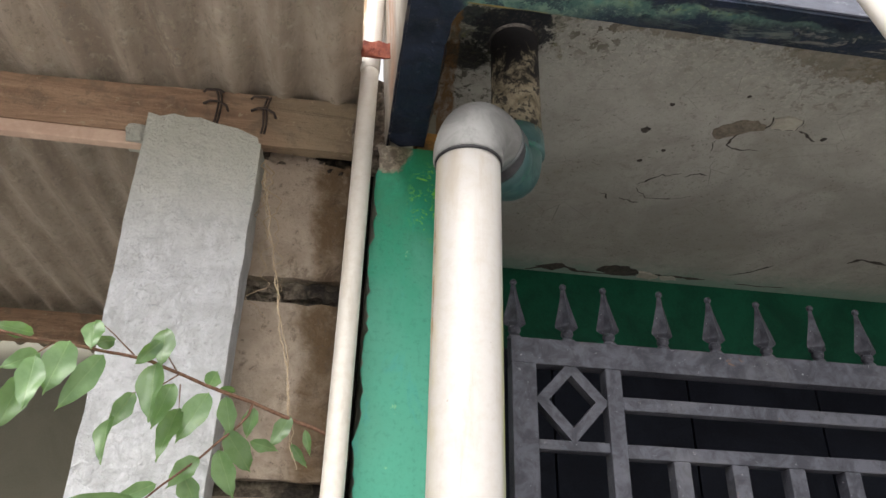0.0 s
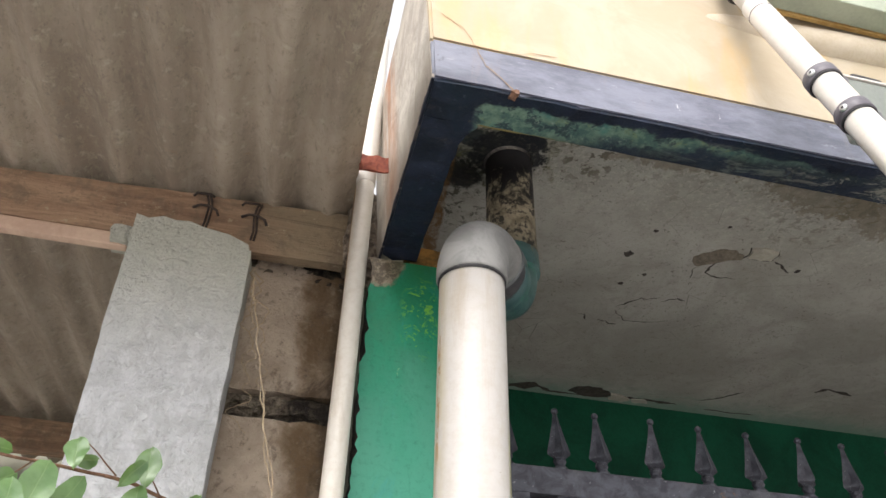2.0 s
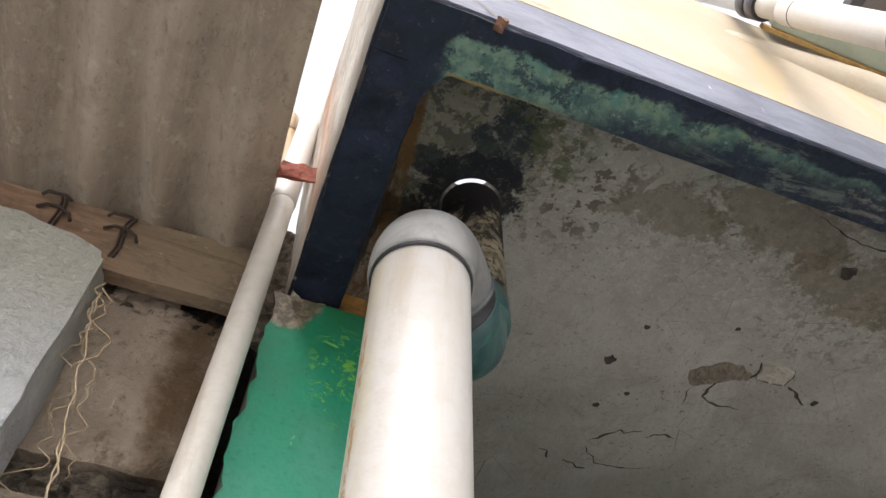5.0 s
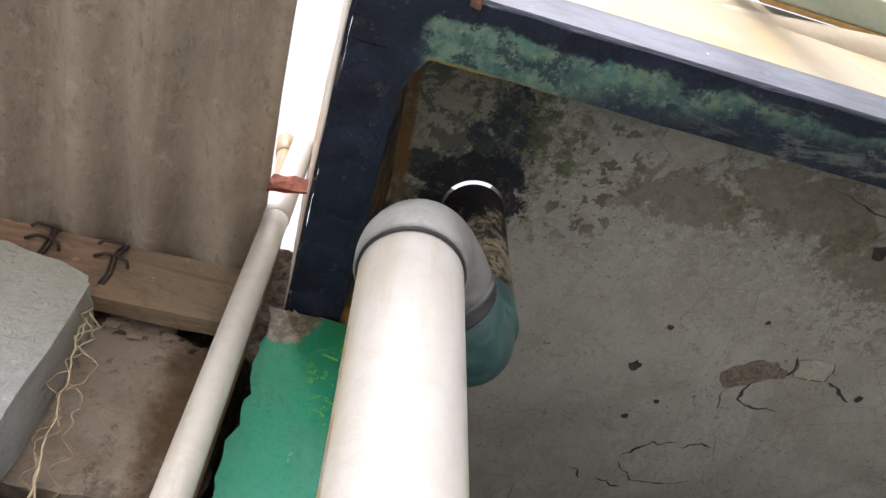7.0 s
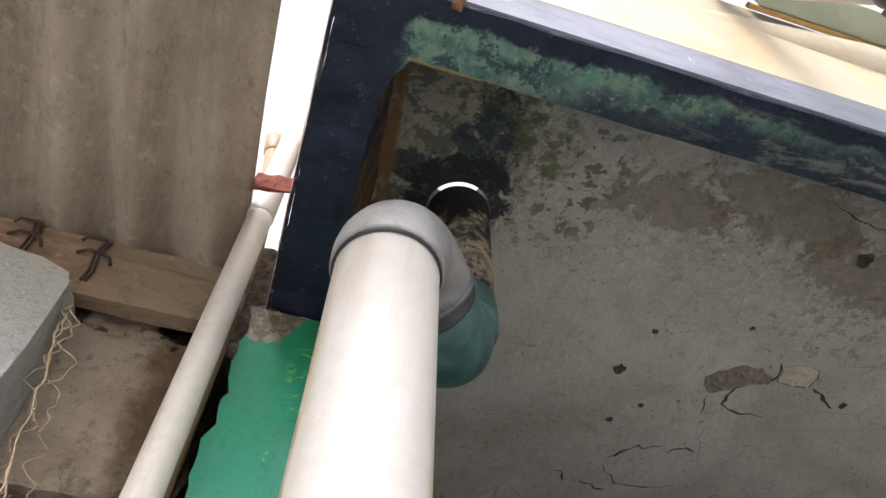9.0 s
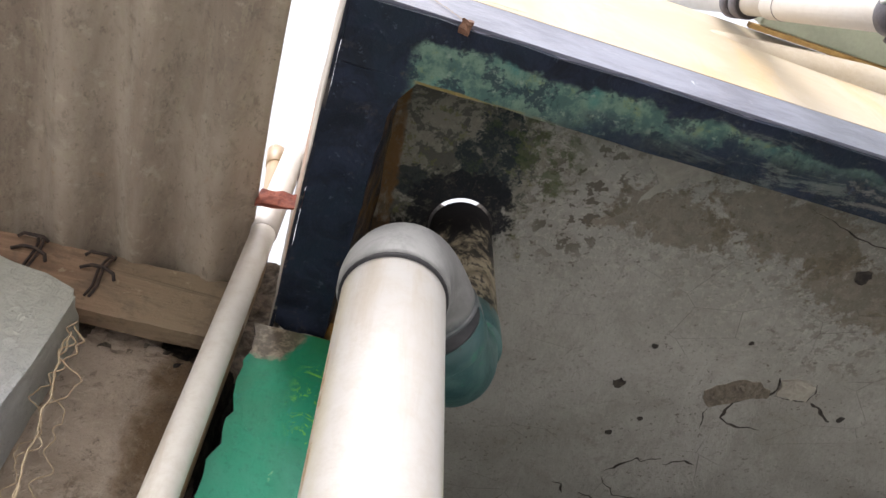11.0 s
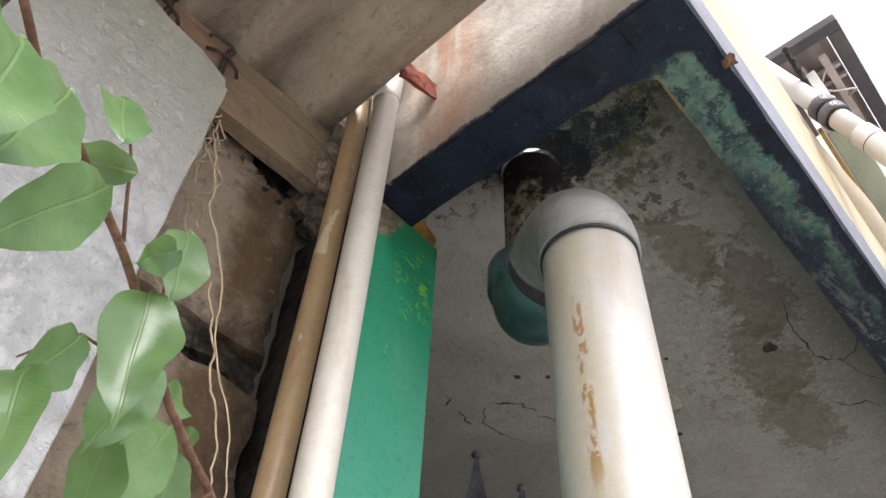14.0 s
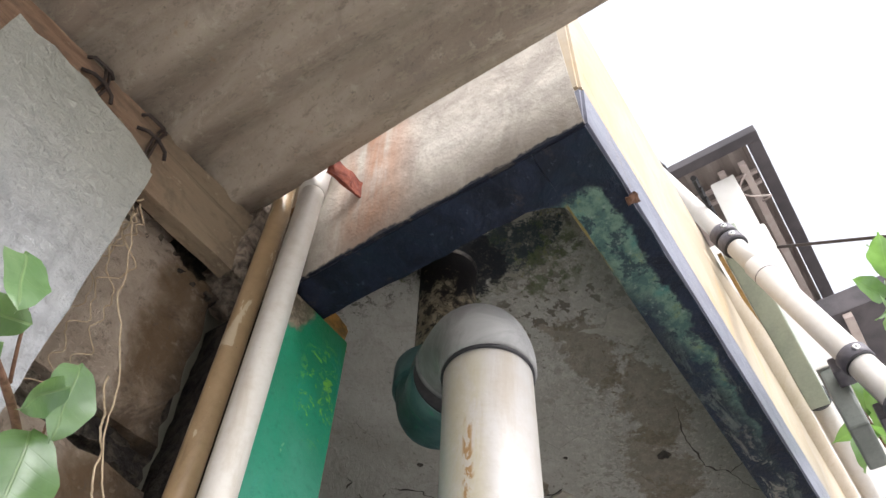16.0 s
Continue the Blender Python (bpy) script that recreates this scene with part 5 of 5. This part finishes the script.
for x in (3.86, 3.98):
    part("purlin", slab(x, x + 0.035, 0.365, 4.5, 7.295, 7.335, 0.004), FARSTEEL, far, "pale steel purlin")
for y in (0.42, 0.6, 0.95):
    part("rafter", slab(3.7, 6.8, y, y + 0.06, 7.23, 7.29, 0.004), FARSTEEL, far, "pinkish steel rafter")
pts = [(3.78 + 0.35 * u, 0.46 + 0.1 * math.sin(u * 6), 7.21 - 0.12 * math.sin(u * 3.1)) for u in (i / 20 for i in range(21))]
part("cable", sweep(bmesh.new(), pts, 0.009, 6), FARSTEEL, far, "", True)
part("balcony", slab(4.7, 6.8, -0.25, 0.515, 6.2, 6.42, 0.01), FARDARK, far, "dark balcony soffit")
for y in (-0.2, 0.25):
    part("frame_bar", slab(4.72, 6.7, y, y + 0.07, 6.14, 6.195, 0.004), FARSTEEL, far)
cable = tagged(part("overhead_cable", sweep(bmesh.new(), [(3.725, 0.52, 6.13), (3.63, -0.1, 5.69), (3.3, -2.2, 4.9), (2.9, -5.0, 4.6), (2.0, -11.0, 5.0)], 0.012, 8), WIRE, smooth=True), "thin dark overhead cable fixed to the house", "cable")


# ---- damage on the soffit ----
soffit = bpy.data.objects["ceiling"]


def crack(pts, width, seed=0.0):
    """A jagged open crack: a thin dark ribbon lying in the plaster."""
    bm = bmesh.new()
    fine = []
    for i in range(6 * (len(pts) - 1) + 1):
        p, _ = along([(x, y, SOF - 0.0012) for x, y in pts], i / (6 * (len(pts) - 1)))
        fine.append(p + Vector((noise.noise(p * 60), noise.noise(p * 60 + Vector((9, 0, 0))), 0)) * 0.005)
    n = len(fine)
    left, right = [], []
    for i, p in enumerate(fine):
        d = (fine[min(i + 1, n - 1)] - fine[max(i - 1, 0)]).normalized()
        side_way = Vector((-d.y, d.x, 0))
        w = width * (0.25 + 1.1 * abs(noise.noise(p * 45 + Vector((0, seed, 0))))) * min(1, 0.3 + 4 * min(i, n - 1 - i) / n)
        left.append(bm.verts.new(p + side_way * w))
        right.append(bm.verts.new(p - side_way * w))
    for i in range(n - 1):
        bm.faces.new((left[i], left[i + 1], right[i + 1], right[i]))
    return part("crack", bm, DARK, soffit)


def chip(pts, material, drop, name="plaster_chip"):
    """A rough plate of plaster on the soffit."""
    bm = bmesh.new()
    fine = []
    for i in range(len(pts)):
        p, q = Vector((*pts[i], 0)), Vector((*pts[(i + 1) % len(pts)], 0))
        for k in range(4):
            r = p.lerp(q, k / 4)
            fine.append(r + Vector((noise.noise(r * 70), noise.noise(r * 70 + Vector((5, 0, 0))), 0)) * 0.006)
    mid = sum(fine, Vector()) / len(fine)
    rings = [[bm.verts.new((p.x, p.y, SOF + 0.001)) for p in fine], [bm.verts.new((p.x, p.y, SOF - drop)) for p in fine]]
    rings.append([bm.verts.new((mid.x + (p.x - mid.x) * 0.6, mid.y + (p.y - mid.y) * 0.6, SOF - drop - 0.0025 * noise.noise(p * 50))) for p in fine])
    n = len(fine)
    for u, v in zip(rings, rings[1:]):
        for k in range(n):
            bm.faces.new((u[k], u[(k + 1) % n], v[(k + 1) % n], v[k]))
    bm.faces.new(rings[-1])
    bmesh.ops.recalc_face_normals(bm, faces=bm.faces[:])
    return part(name, bm, material, soffit)


chip([(0.827, 1.278), (0.822, 1.258), (0.843, 1.235), (0.876, 1.214), (0.904, 1.213), (0.936, 1.225), (0.937, 1.242), (0.905, 1.255), (0.884, 1.269), (0.865, 1.285), (0.847, 1.294)], BARE, 0.0016, "bare_patch")
chip([(0.938, 1.193), (0.975, 1.182), (1.004, 1.191), (1.007, 1.225), (0.948, 1.229)], CHIP, 0.004)
for pts in ([(0.580, 0.852), (0.612, 0.843), (0.628, 0.874), (0.598, 0.886)],
            [(0.540, 0.945), (0.560, 0.905), (0.530, 0.880), (0.530, 0.850), (0.600, 0.840), (0.605, 0.870), (0.570, 0.915)]):
    chip(pts, FILM, 0.0012, "paint_film")
chip([(0.795, 2.005), (0.815, 1.972), (0.85, 1.962), (0.895, 1.972), (0.93, 1.992), (0.935, 2.02), (0.86, 2.03)], DARK, 0.0014, "bare_patch")
chip([(0.935, 1.985), (0.975, 1.99), (1.005, 2.012), (0.985, 2.03), (0.94, 2.022)], CHIP, 0.006)
chip([(1.01, 2.005), (1.06, 2.0), (1.07, 2.02), (1.02, 2.03)], FILM, 0.004, "paint_film")
chip([(0.60, 2.015), (0.66, 1.985), (0.70, 2.0), (0.66, 2.035)], DARK, 0.0014, "bare_patch")
crack([(0.859, 1.350), (0.848, 1.312), (0.848, 1.297)], 0.0022)
crack([(0.900, 1.257), (0.886, 1.268), (0.880, 1.288), (0.882, 1.310), (0.902, 1.322), (0.928, 1.322), (0.968, 1.316)], 0.0035)
crack([(0.932, 1.242), (0.941, 1.229), (0.942, 1.216), (0.935, 1.190)], 0.006)
crack([(0.948, 1.232), (0.983, 1.232), (1.008, 1.227), (1.010, 1.206), (1.002, 1.184)], 0.0022)
crack([(1.016, 1.226), (1.032, 1.232), (1.053, 1.248), (1.075, 1.260)], 0.005)
crack([(0.738, 1.511), (0.757, 1.487), (0.782, 1.456), (0.796, 1.462), (0.826, 1.443)], 0.0034)
crack([(0.837, 1.460), (0.854, 1.445), (0.874, 1.437), (0.897, 1.441)], 0.0026)
crack([(0.740, 1.527), (0.749, 1.541), (0.771, 1.552), (0.780, 1.571), (0.844, 1.564), (0.901, 1.540)], 0.0022)
crack([(0.715, 1.582), (0.754, 1.597), (0.776, 1.590)], 0.003)
crack([(0.655, 1.569), (0.672, 1.573), (0.684, 1.596)], 0.003)
crack([(0.799, 0.873), (0.853, 0.887), (0.909, 0.900), (0.965, 0.901), (1.018, 0.902), (1.044, 0.887), (1.068, 0.864), (1.117, 0.855), (1.154, 0.842), (1.180, 0.819)], 0.0022)
crack([(1.068, 0.864), (1.049, 0.831), (1.010, 0.811)], 0.0022)
crack([(1.179, 0.938), (1.220, 0.913), (1.224, 0.880), (1.263, 0.864)], 0.0025)
crack([(0.575, 2.041), (0.671, 1.989), (0.737, 2.024), (0.851, 2.026)], 0.012)
crack([(0.834, 2.005), (0.866, 1.966), (0.959, 2.012)], 0.02)
crack([(0.956, 2.004), (1.051, 2.002), (1.167, 2.003)], 0.01)
crack([(1.222, 1.958), (1.279, 1.922), (1.323, 1.865)], 0.009)
crack([(1.532, 1.807), (1.560, 1.779), (1.655, 1.798)], 0.012)
crack([(1.269, 2.012), (1.369, 2.013), (1.445, 2.006)], 0.008)
for x, y, r in ((0.668, 1.289, 0.011), (0.742, 1.358, 0.006), (0.702, 1.408, 0.007), (1.091, 1.248, 0.007), (0.844, 1.136, 0.005), (0.691, 1.192, 0.006), (0.943, 0.960, 0.013)):
    bm = bmesh.new()
    bmesh.ops.create_circle(bm, cap_ends=True, segments=14, radius=r, matrix=Matrix.Translation((x, y, SOF - 0.0015)))
    for v in bm.verts:
        v.co += Vector((noise.noise(v.co * 200), noise.noise(v.co * 200 + Vector((3, 0, 0))), 0)) * r * 0.5
    part("pit", bm, DARK, soffit)


# ---- hairlines on the parapet ----
wall_front = bpy.data.objects["wall_parapet"]


def wall_crack(pts, width):
    bm = bmesh.new()
    fine = []
    for i in range(8 * (len(pts) - 1) + 1):
        p, _ = along([(x, 0, z) for x, z in pts], i / (8 * (len(pts) - 1)))
        p += Vector((noise.noise(p * 70), 0, noise.noise(p * 70 + Vector((9, 0, 0))))) * 0.004
        p.y = (0.7035 - 0.0518 * (p.z - 2.4575) if p.z > 2.4575 else 0.709 - 0.0946 * (p.z - BOT)) - 0.0012
        fine.append(p)
    n = len(fine)
    lft = [bm.verts.new(p + Vector((0, 0, width * (0.4 + abs(noise.noise(p * 60)))))) for p in fine]
    rgt = [bm.verts.new(p - Vector((width * 0.5, 0, width * (0.4 + abs(noise.noise(p * 50)))))) for p in fine]
    for i in range(n - 1):
        bm.faces.new((lft[i], lft[i + 1], rgt[i + 1], rgt[i]))
    part("hairline", bm, HAIR, wall_front)


wall_crack([(0.075, 2.517), (0.112, 2.489), (0.127, 2.463)], 0.0012)
wall_crack([(0.127, 2.463), (0.155, 2.456), (0.19, 2.460), (0.225, 2.470), (0.26, 2.472)], 0.0011)
wall_crack([(0.127, 2.455), (0.145, 2.42), (0.17, 2.40), (0.19, 2.379)], 0.0012)

bm = grid_box(0.183, 0.195, 0.7035, 0.717, 2.3705, 2.379, 0.004)
tagged(part("plaster_crumb", rough_up(bm, 0.004, 120), BARK), "brown crumb of plaster on the beam edge", "plaster")
